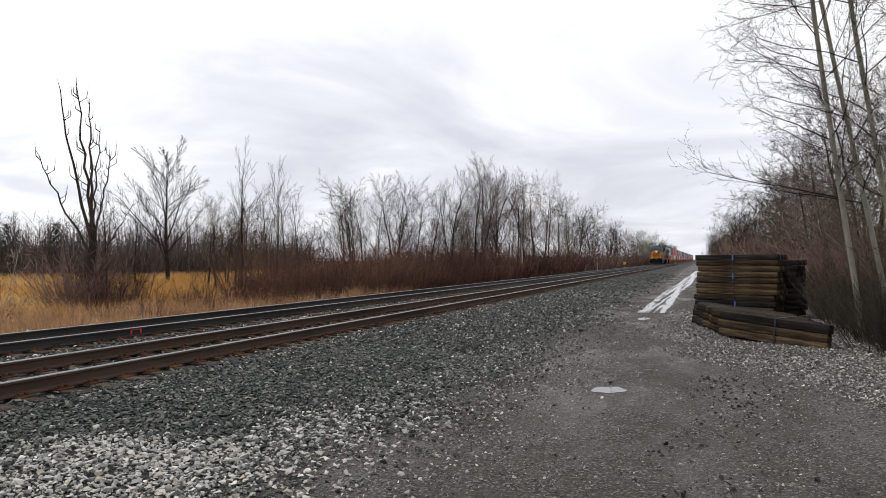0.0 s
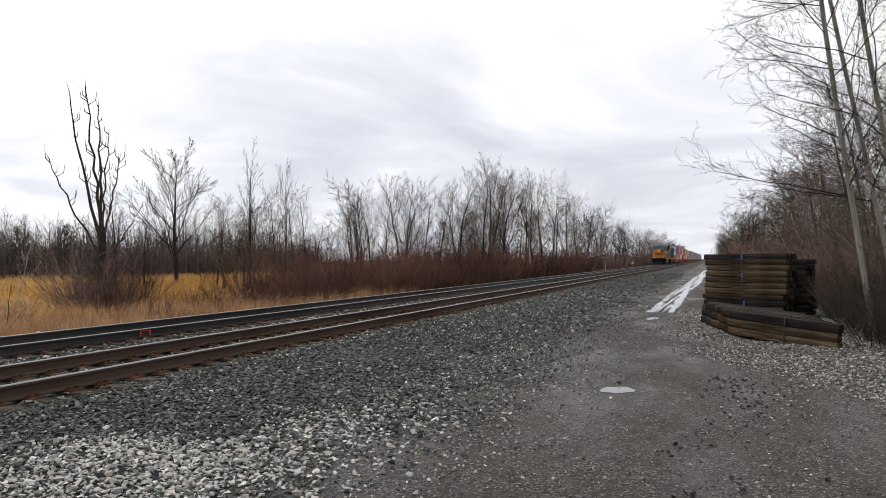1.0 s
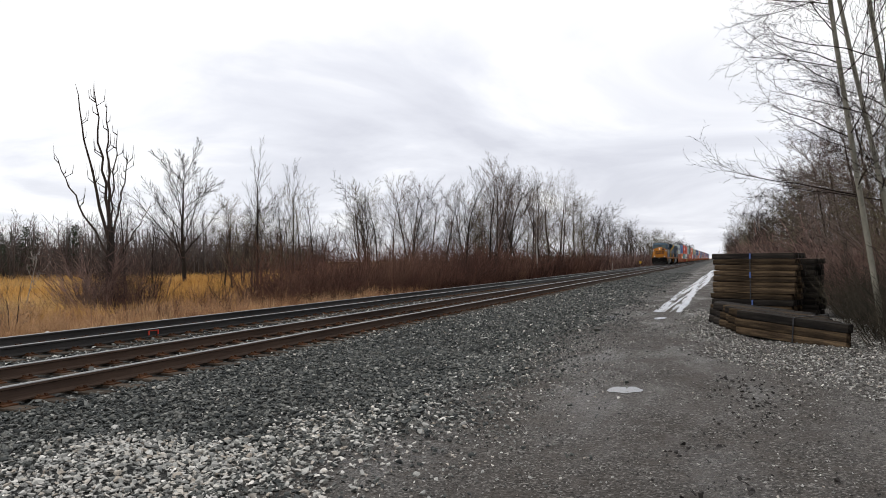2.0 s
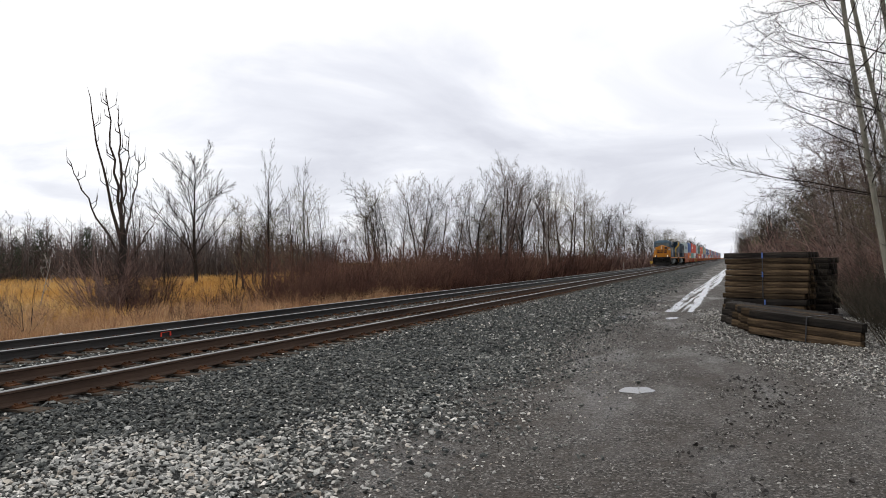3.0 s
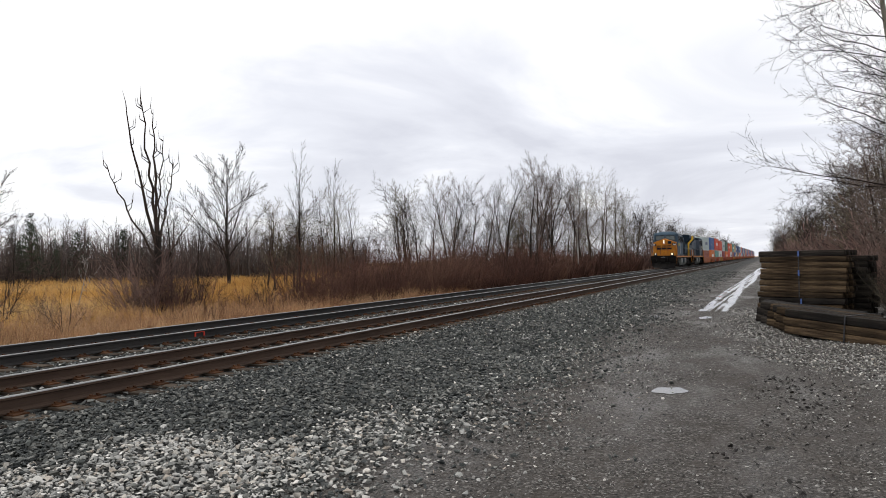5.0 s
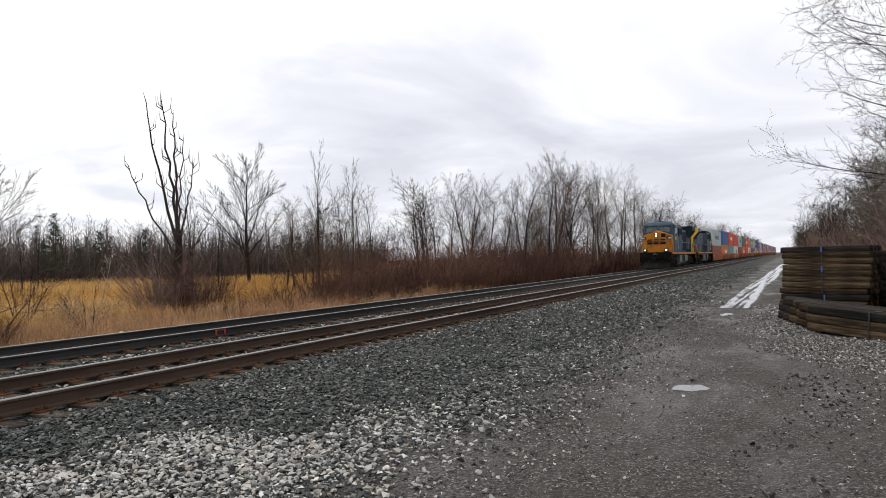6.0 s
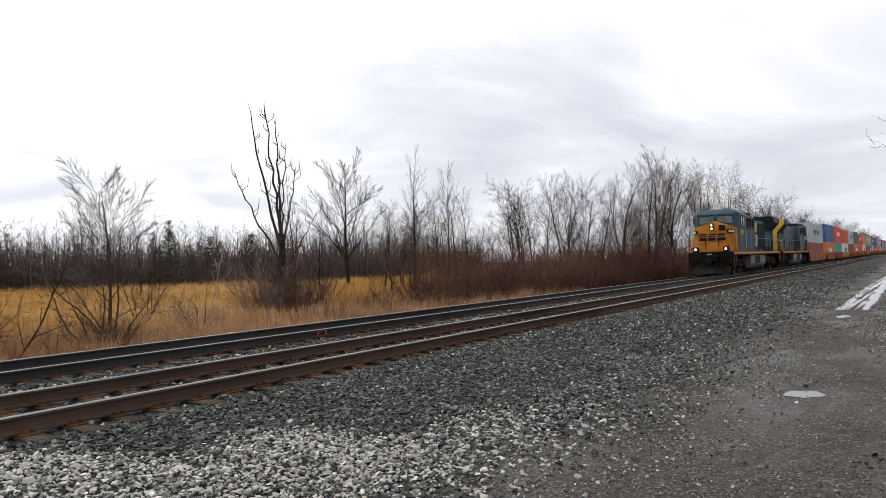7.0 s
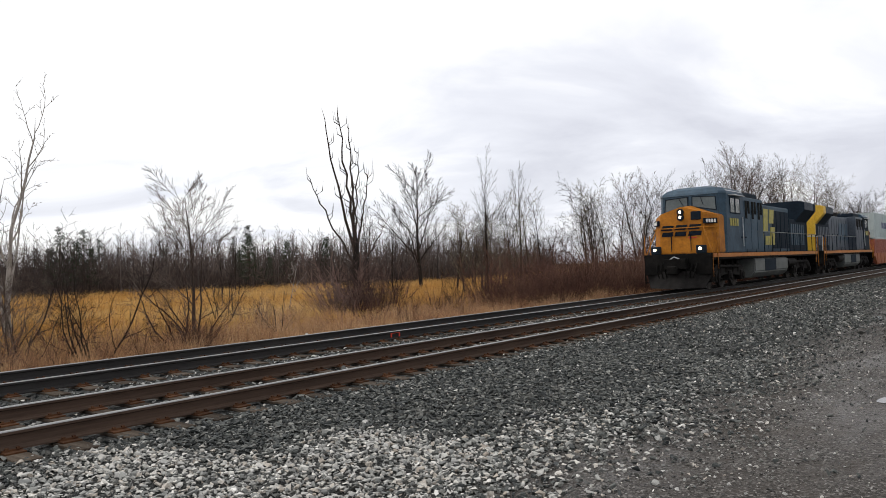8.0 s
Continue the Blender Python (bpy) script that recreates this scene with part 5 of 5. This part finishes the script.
    part("hatch", boxes(((0.46, 1.36, 3.12), (0.9, 1.44, 3.5)), bevel=0.02), LOGO_DARK, nose)
    for s in (-1, 1):
        b = bmesh.new(); box(b, (s * 1.02 - 0.19, 0.78, 1.62), (s * 1.02 + 0.19, 1.12, 1.98), 0.04)
        dl = part("ditch_light", b, LOCO_DARK, loco)
        b = bmesh.new()
        bmesh.ops.create_uvsphere(b, u_segments=12, v_segments=6, radius=0.07, matrix=Matrix.Translation((s * 1.02, 0.77, 1.83)) @ Matrix.Diagonal((1, 0.4, 1, 1)))
        part("lens", b, LAMP, dl, "glowing lens")
    # cab
    bm = bmesh.new()
    wall = [(-1.54, 5.6), (-1.54, 2.85), (-1.3, 2.5), (1.3, 2.5), (1.54, 2.85), (1.54, 5.6)]
    a = [bm.verts.new((x, y, 1.62)) for x, y in wall]
    b_ = [bm.verts.new((x * 0.985, y + (0.18 if y < 4 else 0), 4.36)) for x, y in wall]
    for i in range(6):
        bm.faces.new((a[i], a[(i + 1) % 6], b_[(i + 1) % 6], b_[i]))
    bm.faces.new(a[::-1]); bm.faces.new(b_)
    bmesh.ops.recalc_face_normals(bm, faces=bm.faces)
    bmesh.ops.bevel(bm, geom=[e for e in bm.edges if e.calc_face_angle(0) > 0.3], offset=0.03, segments=2, affect="EDGES")
    cab = part("cab", bm, cab_mat, loco)
    bm = bmesh.new()
    rings = []
    for k, (grow, push, z) in enumerate(((1.0, 0.14, 4.33), (0.985, 0.19, 4.44), (0.86, 0.32, 4.61), (0.5, 0.6, 4.73))):
        rings.append([bm.verts.new((x * grow, y + (push if y < 4 else 0.04), z)) for x, y in wall])
    for lo_r, hi_r in zip(rings, rings[1:]):
        for i in range(6):
            bm.faces.new((lo_r[i], lo_r[(i + 1) % 6], hi_r[(i + 1) % 6], hi_r[i]))
    bm.faces.new(rings[0][::-1]); bm.faces.new(rings[-1])
    bmesh.ops.recalc_face_normals(bm, faces=bm.faces)
    part("roof", bm, LOCO_BLUE, cab)
    for s in (-1, 1):
        def front(x, z, out=0.015):
            f = (z - 1.62) / (4.36 - 1.62)
            return (x, 2.5 + 0.18 * f - out, z)
        pts = [front(s * 0.1, 3.8), front(s * 1.2, 3.58), front(s * 1.16, 4.2), front(s * 0.1, 4.26)]
        part("windshield", quad_plate(pts if s > 0 else pts[::-1], 0.012), GLASS, cab, "dark windshield pane")
        edge = [(pts[i], pts[(i + 1) % 4]) for i in range(4)]
        part("window_frame", rods(edge, 0.022), LOCO_DARK, cab)
        for y0, y1 in ((3.5, 4.15), (4.25, 4.95)):
            part("side_window", boxes(((s * 1.535 - 0.014, y0, 3.45), (s * 1.535 + 0.014, y1, 4.15))), GLASS, cab)
            part("window_frame", rods([((s * 1.545, y0, 3.45), (s * 1.545, y1, 3.45)), ((s * 1.545, y0, 4.15), (s * 1.545, y1, 4.15)), ((s * 1.545, y0, 3.45), (s * 1.545, y0, 4.15)), ((s * 1.545, y1, 3.45), (s * 1.545, y1, 4.15))], 0.02), LOCO_DARK, cab)
        part("sunshade", boxes(((min(s * 1.54, s * 1.75), 3.3, 4.24), (max(s * 1.54, s * 1.75), 5.1, 4.28))), PALE_METAL, cab, "pale window awning")
        part("roof_edge", boxes(((s * 1.44 - 0.06, 3.1, 4.45), (s * 1.44 + 0.06, 5.55, 4.49))), PALE_METAL, cab, "pale strip along the roof edge")
        part("door_handle", rods([((s * 1.56, 5.3, 1.9), (s * 1.56, 5.3, 3.3))], 0.02), PALE_METAL, cab)
        # plain bars in place of the unit's number and the small writing under it
        part("side_bars", boxes(*[((s * 1.548 - 0.01, 3.4 + 0.34 * k, 2.85), (s * 1.548 + 0.01, 3.62 + 0.34 * k, 3.2)) for k in range(4)]), LOGO_YELLOW, cab, "pale yellow bars for the number")
        part("small_bars", boxes(*[((s * 1.548 - 0.01, 5.0 + 0.5 * k, 2.3), (s * 1.548 + 0.01, 5.3 + 0.5 * k, 2.36)) for k in range(2)]), LOGO_DARK, cab)
    part("wiper", rods([(front(-0.5, 4.2, 0.04), front(-0.3, 3.85, 0.04)), (front(0.5, 4.2, 0.04), front(0.62, 3.85, 0.04))], 0.014), LOGO_DARK, cab)
    part("horn", rods([((0.2, 5.9, 4.72), (0.2, 5.2, 4.86)), ((-0.1, 5.9, 4.72), (-0.1, 5.3, 4.84))], 0.06, 8), LOCO_DARK, loco)
    # hood: full-height cabinets, engine hood, radiator
    for s in (-1, 1):
        part("side_grille", boxes(*[((s * 0.99 - 0.012, 16.9 + 0.5 * k, 2.0), (s * 0.99 + 0.012, 17.2 + 0.5 * k, 3.3)) for k in range(7)]), hood_mat, loco)
    part("equipment_cabinet", boxes(((-1.5, 5.6, 1.62), (1.5, 9.0, 4.3)), bevel=0.05), hood_mat, loco)
    part("blower_housing", boxes(((-1.3, 6.0, 4.3), (1.3, 8.8, 4.6)), bevel=0.08), LOCO_DARK, loco)
    eh = part("engine_hood", boxes(((-0.95, 9.0, 1.62), (0.95, 16.6, 4.2)), bevel=0.06), hood_mat, loco)
    part("exhaust_stack", boxes(((-0.5, 10.5, 4.2), (0.5, 12.2, 4.62)), bevel=0.05), GRIME, loco)
    for s in (-1, 1):
        for k in range(8):
            y = 9.15 + 0.92 * k
            d = part("hood_door", boxes(((s * 0.955 - 0.02, y, 1.8), (s * 0.955 + 0.02, y + 0.82, 3.95))), hood_mat if k < 4 or not big_mark else LOCO_DARK, eh)
            part("latch", boxes(((s * 0.985 - 0.015, y + 0.7, 2.7), (s * 0.985 + 0.015, y + 0.76, 2.85))), LOGO_DARK, d)
        for k in range(3):
            y = 5.75 + 1.08 * k
            part("cabinet_door", boxes(((s * 1.502 - 0.014, y, 1.75), (s * 1.502 + 0.014, y + 0.96, 4.1))), hood_mat, loco)
            part("vent", boxes(((s * 1.52 - 0.014, y + 0.1, 3.25), (s * 1.52 + 0.014, y + 0.42, 4.12)), ((s * 1.52 - 0.014, y + 0.55, 3.5), (s * 1.52 + 0.014, y + 0.85, 4.12))), GRIME, loco, "dark vent opening")
        # the large side emblem, as plain bars
        if big_mark:
            for y0, z0, z1 in ((9.75, 3.1, 3.98), (9.95, 2.0, 2.8), (10.9, 2.75, 3.98), (11.2, 2.0, 2.5), (12.1, 3.2, 3.98), (12.2, 2.0, 3.0)):
                bm = bmesh.new()
                prism(bm, [(y0, z0), (y0 + 0.85, z0), (y0 + 1.05, z1), (y0 + 0.15, z1)], 0, s * 0.988 - 0.016, s * 0.988 + 0.016)
                part("emblem", bm, LOGO_YELLOW, loco, "worn yellow emblem of plain bars")
        else:
            bm = bmesh.new()
            for y0 in (9.6, 10.9, 12.2):
                box(bm, (s * 0.985 - 0.012, y0, 2.4), (s * 0.985 + 0.012, y0 + 0.9, 3.7))
            part("emblem", bm, LOCO_BLUE, loco, "faded emblem of plain bars")
    part("radiator_hood", boxes(((-0.98, 16.6, 1.62), (0.98, 20.9, 3.6)), bevel=0.04), LOCO_DARK, loco)
    part("hood_end", boxes(((-0.99, 20.9, 1.62), (0.99, 21.15, 4.1)), bevel=0.04), rear_mat, loco, "yellow end of the hood")
    bm = bmesh.new()
    prism(bm, [(-0.98, 3.45), (-1.56, 4.15), (-1.56, 4.62), (-1.3, 4.72), (1.3, 4.72), (1.56, 4.62), (1.56, 4.15), (0.98, 3.45)], 1, 18.0, 20.4)
    part("radiator_housing", bm, LOCO_DARK, loco, "dark flared radiator housing")
    bm = bmesh.new()
    prism(bm, [(-0.98, 3.45), (-1.56, 4.15), (-1.56, 4.62), (-1.3, 4.72), (1.3, 4.72), (1.56, 4.62), (1.56, 4.15), (0.98, 3.45)], 1, 20.4, 21.1)
    part("radiator_end", bm, rear_mat, loco, "yellow end of the radiator housing")
    for s in (-1, 1):
        # slats paler than the housing: sunlight on its side put into their colour
        grille = bmesh.new()
        for k in range(14):
            box(grille, (s * 1.57 - 0.01, 18.05 + 0.166 * k, 4.18), (s * 1.57 + 0.01, 18.15 + 0.166 * k, 4.6))
        part("radiator_grille", grille, LOCO_GREY, loco)
    # handrails along the walkways
    for s in (-1, 1):
        posts = [1.75, *[6.0 + 1.55 * k for k in range(10)], L - 1.2]
        for y in posts[1:]:
            part("stanchion", rods([((s * 1.49, y, 1.6), (s * 1.49, y, 2.66))], 0.022), LOCO_DARK, loco)
        part("handrail", rods([((s * 1.49, 5.7, 2.66), (s * 1.49, L - 1.2, 2.66))], 0.02), TANK, loco, "pale walkway handrail")
    part("end_rail", rods([((-1.45, L - 0.95, 2.6), (1.45, L - 0.95, 2.6)), ((-1.45, L - 0.95, 1.6), (-1.45, L - 0.95, 2.6)), ((1.45, L - 0.95, 1.6), (1.45, L - 0.95, 2.6)), ((-0.4, L - 0.95, 1.6), (-0.4, L - 0.95, 2.6)), ((0.4, L - 0.95, 1.6), (0.4, L - 0.95, 2.6))], 0.024), PALE_METAL, loco)
    # under the floor
    bm = bmesh.new()
    prism(bm, [(-1.45, 0.62), (-1.2, 0.32), (1.2, 0.32), (1.45, 0.62), (1.45, 1.3), (-1.45, 1.3)], 1, 7.4, 13.9)
    bmesh.ops.bevel(bm, geom=[e for e in bm.edges if e.calc_face_angle(0) > 0.4], offset=0.06, segments=2, affect="EDGES")
    part("fuel_tank", bm, TANK, loco, "grey-green fuel tank")
    for s in (-1, 1):
        part("tank_panel", boxes(((s * 1.455 - 0.012, 9.2, 0.64), (s * 1.455 + 0.012, 11.3, 1.26))), LOCO_DARK, loco, "dark panel on the middle of the tank")
    for s in (-1, 1):
        part("air_tank", rods([((s * 1.22, 14.1, 1.0), (s * 1.22, 15.9, 1.0))], 0.24, 14), DUSTY, loco)
    truck(loco, 4.1)
    truck(loco, 18.2)
    return loco


def paint(name, c, rough=0.55):
    d = tuple(v * 0.72 for v in c)
    return material(name, [d, c, tuple(min(0.8, v * 1.08) for v in c)], rough=rough, scale=0.5, bump=0.1, bump_scale=5, grain=0.12)


BOX_PAINT = {"silver": paint("silver_grey_paint", (0.36, 0.42, 0.42)), "blue": paint("blue_paint", (0.035, 0.085, 0.24)), "red": paint("orange_red_paint", (0.5, 0.06, 0.025)),
             "grey": paint("light_grey_paint", (0.33, 0.37, 0.37)), "green": paint("dark_green_paint", (0.04, 0.11, 0.085)), "brown": paint("red_brown_paint", (0.23, 0.06, 0.035)),
             "orange": paint("orange_paint", (0.5, 0.14, 0.035)), "teal": paint("teal_paint", (0.1, 0.26, 0.24)), "tan": paint("tan_paint", (0.42, 0.32, 0.19)),
             "navy": paint("navy_paint", (0.03, 0.045, 0.12)), "maroon": paint("maroon_paint", (0.19, 0.03, 0.035)), "white": paint("white_box_paint", (0.55, 0.56, 0.55))}
WELL_PAINT = {"rust": paint("rusty_red_car_paint", (0.3, 0.1, 0.045), 0.7), "yellow": paint("dull_yellow_car_paint", (0.36, 0.2, 0.06), 0.7), "red": paint("dull_red_car_paint", (0.3, 0.07, 0.04), 0.7)}
COLOUR_WORDS = {"silver": "silver-grey", "blue": "blue", "red": "orange-red", "grey": "light grey", "green": "dark green", "brown": "red-brown", "orange": "orange", "teal": "teal", "tan": "tan", "navy": "navy blue", "maroon": "maroon", "white": "off-white"}


def container(color, length, height, marks):
    c = tagged(empty("shipping_container"), "%s corrugated steel shipping container on the moving train" % COLOUR_WORDS[color], "container", "containers on the train")
    m = BOX_PAINT[color]
    w = 1.22
    n = int(length / 0.27)
    ys = np.linspace(0.12, length - 0.12, n + 1)
    for s in (-1, 1):
        v, f = [], []
        for k in range(n):
            y0, d = ys[k], (ys[k + 1] - ys[k])
            for q, x in ((0, w - 0.045), (0.3, w - 0.045), (0.42, w - 0.01), (0.88, w - 0.01)):
                v += [(s * x, y0 + q * d, 0.14), (s * x, y0 + q * d, height - 0.1)]
        for k in range(len(v) // 2 - 1):
            f.append((2 * k, 2 * k + 2, 2 * k + 3, 2 * k + 1) if s > 0 else (2 * k, 2 * k + 1, 2 * k + 3, 2 * k + 2))
        part("side_panel", mesh_of("side_panel", v, f, m), None, c)
    part("roof_and_floor", boxes(((-w + 0.03, 0.05, height - 0.08), (w - 0.03, length - 0.05, height - 0.03)), ((-w + 0.03, 0.05, 0.06), (w - 0.03, length - 0.05, 0.14))), m, c)
    part("end_panel", boxes(((-w + 0.05, length - 0.08, 0.1), (w - 0.05, length - 0.04, height - 0.06))), m, c)
    for s in (-1, 1):
        part("side_rail", boxes(((s * w - 0.03, 0.1, 0.0), (s * w + 0.0, length - 0.1, 0.16)), ((s * w - 0.03, 0.1, height - 0.11), (s * w + 0.0, length - 0.1, height))), m, c)
        for y in (0.0, length - 0.16):
            part("corner_post", boxes(((min(s * w, s * (w - 0.16)), y, 0), (max(s * w, s * (w - 0.16)), y + 0.16, height))), m, c)
        door = part("door", boxes(((min(s * 0.01, s * (w - 0.1)), 0.03, 0.12), (max(s * 0.01, s * (w - 0.1)), 0.08, height - 0.1))), m, c)
        part("lock_rod", rods([((s * 0.35, 0.015, 0.1), (s * 0.35, 0.015, height - 0.1)), ((s * 0.8, 0.015, 0.1), (s * 0.8, 0.015, height - 0.1))], 0.02, 5), PALE_METAL, door)
    if marks:
        paint_mat = MARK_WHITE if color not in ("silver", "grey", "white") else BOX_PAINT["navy"]
        for k in range(4):
            for s in (-1, 1):
                part("lettering_bar", boxes(((s * (w + 0.004) - 0.006, length * 0.3 + k * length * 0.11, height * 0.42), (s * (w + 0.004) + 0.006, length * 0.38 + k * length * 0.11, height * 0.66))), paint_mat, c, "plain bar in place of lettering")
    return c


def well_car(color, length):
    c = tagged(empty("well_car"), "%s low well wagon carrying stacked containers" % {"rust": "rusty red", "yellow": "dull yellow", "red": "dull red"}[color], "railway wagon", "wagons of the train")
    m = WELL_PAINT[color]
    for s in (-1, 1):
        bm = bmesh.new()
        prism(bm, [(1.5, 0.95), (2.3, 0.3), (length - 2.3, 0.3), (length - 1.5, 0.95), (length - 1.2, 1.35), (1.2, 1.35)], 0, s * 1.33 - 0.06, s * 1.33 + 0.06)
        for k in range(9):
            y = 2.6 + (length - 5.2) * k / 8
            box(bm, (s * 1.41 - 0.03, y - 0.05, 0.34), (s * 1.41 + 0.03, y + 0.05, 1.3))
        part("side_sill", bm, m, c)
    part("well_floor", boxes(((-1.3, 2.0, 0.24), (1.3, length - 2.0, 0.33))), GRIME, c)
    for y0, y1 in ((0.05, 1.7), (length - 1.7, length - 0.05)):
        part("end_platform", boxes(((-1.4, y0, 1.05), (1.4, y1, 1.3)), bevel=0.03), m, c)
        y = (y0 + y1) / 2
        bg = part("bogie", boxes(((-1.0, y - 0.25, 0.5), (1.0, y + 0.25, 1.05))), GRIME, c)
        for s in (-1, 1):
            part("bogie_frame", boxes(((s * 1.03 - 0.08, y - 1.05, 0.45), (s * 1.03 + 0.08, y + 1.05, 0.75)), bevel=0.04), GRIME, bg)
        for k in (-0.85, 0.85):
            part("wheelset", WHEELSET, None, bg, m=pose(0, y + k, 0.46) @ Matrix.Diagonal((1, 0.868, 0.868, 1)))
    return c


def build_train():
    y = 0.0
    lead = locomotive("dirty yellow-nosed slate blue diesel locomotive with lit headlights", LOCO_BLUE, LOCO_YELLOW, LOCO_DARK, True, LOCO_BLUE)
    mover(lead, FAR_X, y, FAR_TOP)
    y += 22.35 * GROW
    second = locomotive("grey-blue diesel locomotive running backwards with a yellow end", LOCO_GREY, LOCO_YELLOW, END_YELLOW, False, LOCO_DARK)
    mover(second, FAR_X, y + 22.3 * GROW, FAR_TOP, 180)
    y += 22.35 * GROW
    for loco in (lead, second):
        loco.scale = (GROW, GROW, GROW)
    tops = "silver blue red red grey green red orange teal tan blue navy blue grey red navy grey blue orange navy tan blue grey red navy blue grey navy blue red grey blue navy orange blue grey navy blue".split()
    lows = "brown orange teal white maroon orange red white maroon blue tan navy orange red grey blue brown teal orange navy red blue brown grey orange red blue navy grey brown orange blue red navy brown grey blue orange".split()
    for k, (a, b) in enumerate(zip(tops, lows)):
        length, box_l = (21.5, 16.15) if k == 0 else (15.4, 12.19)
        car = well_car(("rust", "rust", "red", "yellow", "red")[k % 5], length)
        mover(car, FAR_X, y, FAR_TOP)
        y0 = y + (length - box_l) / 2
        low_h, top_h = (2.4, 2.55) if k == 0 else (2.6, 2.6 + 0.1 * (k % 3))
        mover(container(b, box_l, low_h, k % 2 == 1), FAR_X, y0, FAR_TOP + 0.335)
        mover(container(a, box_l, top_h, k % 4 in (0, 2)), FAR_X, y0, FAR_TOP + 0.335 + low_h + 0.005)
        y += length + 0.1


build_train()


# ---- small things beside the line ----
def marker_post(x, y, h, mat, label, plate):
    p = tagged(empty("marker_post", pose(x, y, float(ground_z(np.array(x), np.array(y))) - 0.05)), label, "post")
    part("post", rods([((0, 0, 0), (0, 0, h))], 0.05, 8), BARK_PALE, p)
    if plate:
        part("plate", boxes(((-0.28, -0.07, h - 0.6), (0.28, -0.05, h)), bevel=0.004), mat, p)


marker_post(-17.6, 176, 1.6, END_YELLOW, "small yellow marker board beside the tracks", True)
marker_post(-17.4, 128, 1.5, BARK_PALE, "short white marker post beside the tracks", False)
tag = part("rail_tag", boxes(((-0.006, -0.16, -0.05), (0.006, -0.12, 0.05)), ((-0.006, 0.12, -0.05), (0.006, 0.16, 0.05)), ((-0.006, -0.12, 0.035), (0.006, 0.12, 0.05))), MARK_RED, None)
tag.matrix_basis = pose(FAR_X + 0.755 + 0.028, 12.75, FAR_TOP - 0.09)
tagged(tag, "red paint mark on the web of the rail", "paint mark")


def motions():
    for ob, x, y, z, turn in MOVERS:
        walk(ob, [(t, pose(x, START + y - SPEED * t, z, 0, 0, turn)) for t in (0.0, 2.0, 4.0, 6.0, 8.0)])
    step = math.degrees(SPEED / (0.53 * GROW) / FPS)
    for k, (ob, y) in enumerate(SPINNERS):
        way = 1 if k < 6 else -1
        walk(ob, [(i / FPS, pose(0, y, 0.53, way * step * i)) for i in range(241)])


motions()
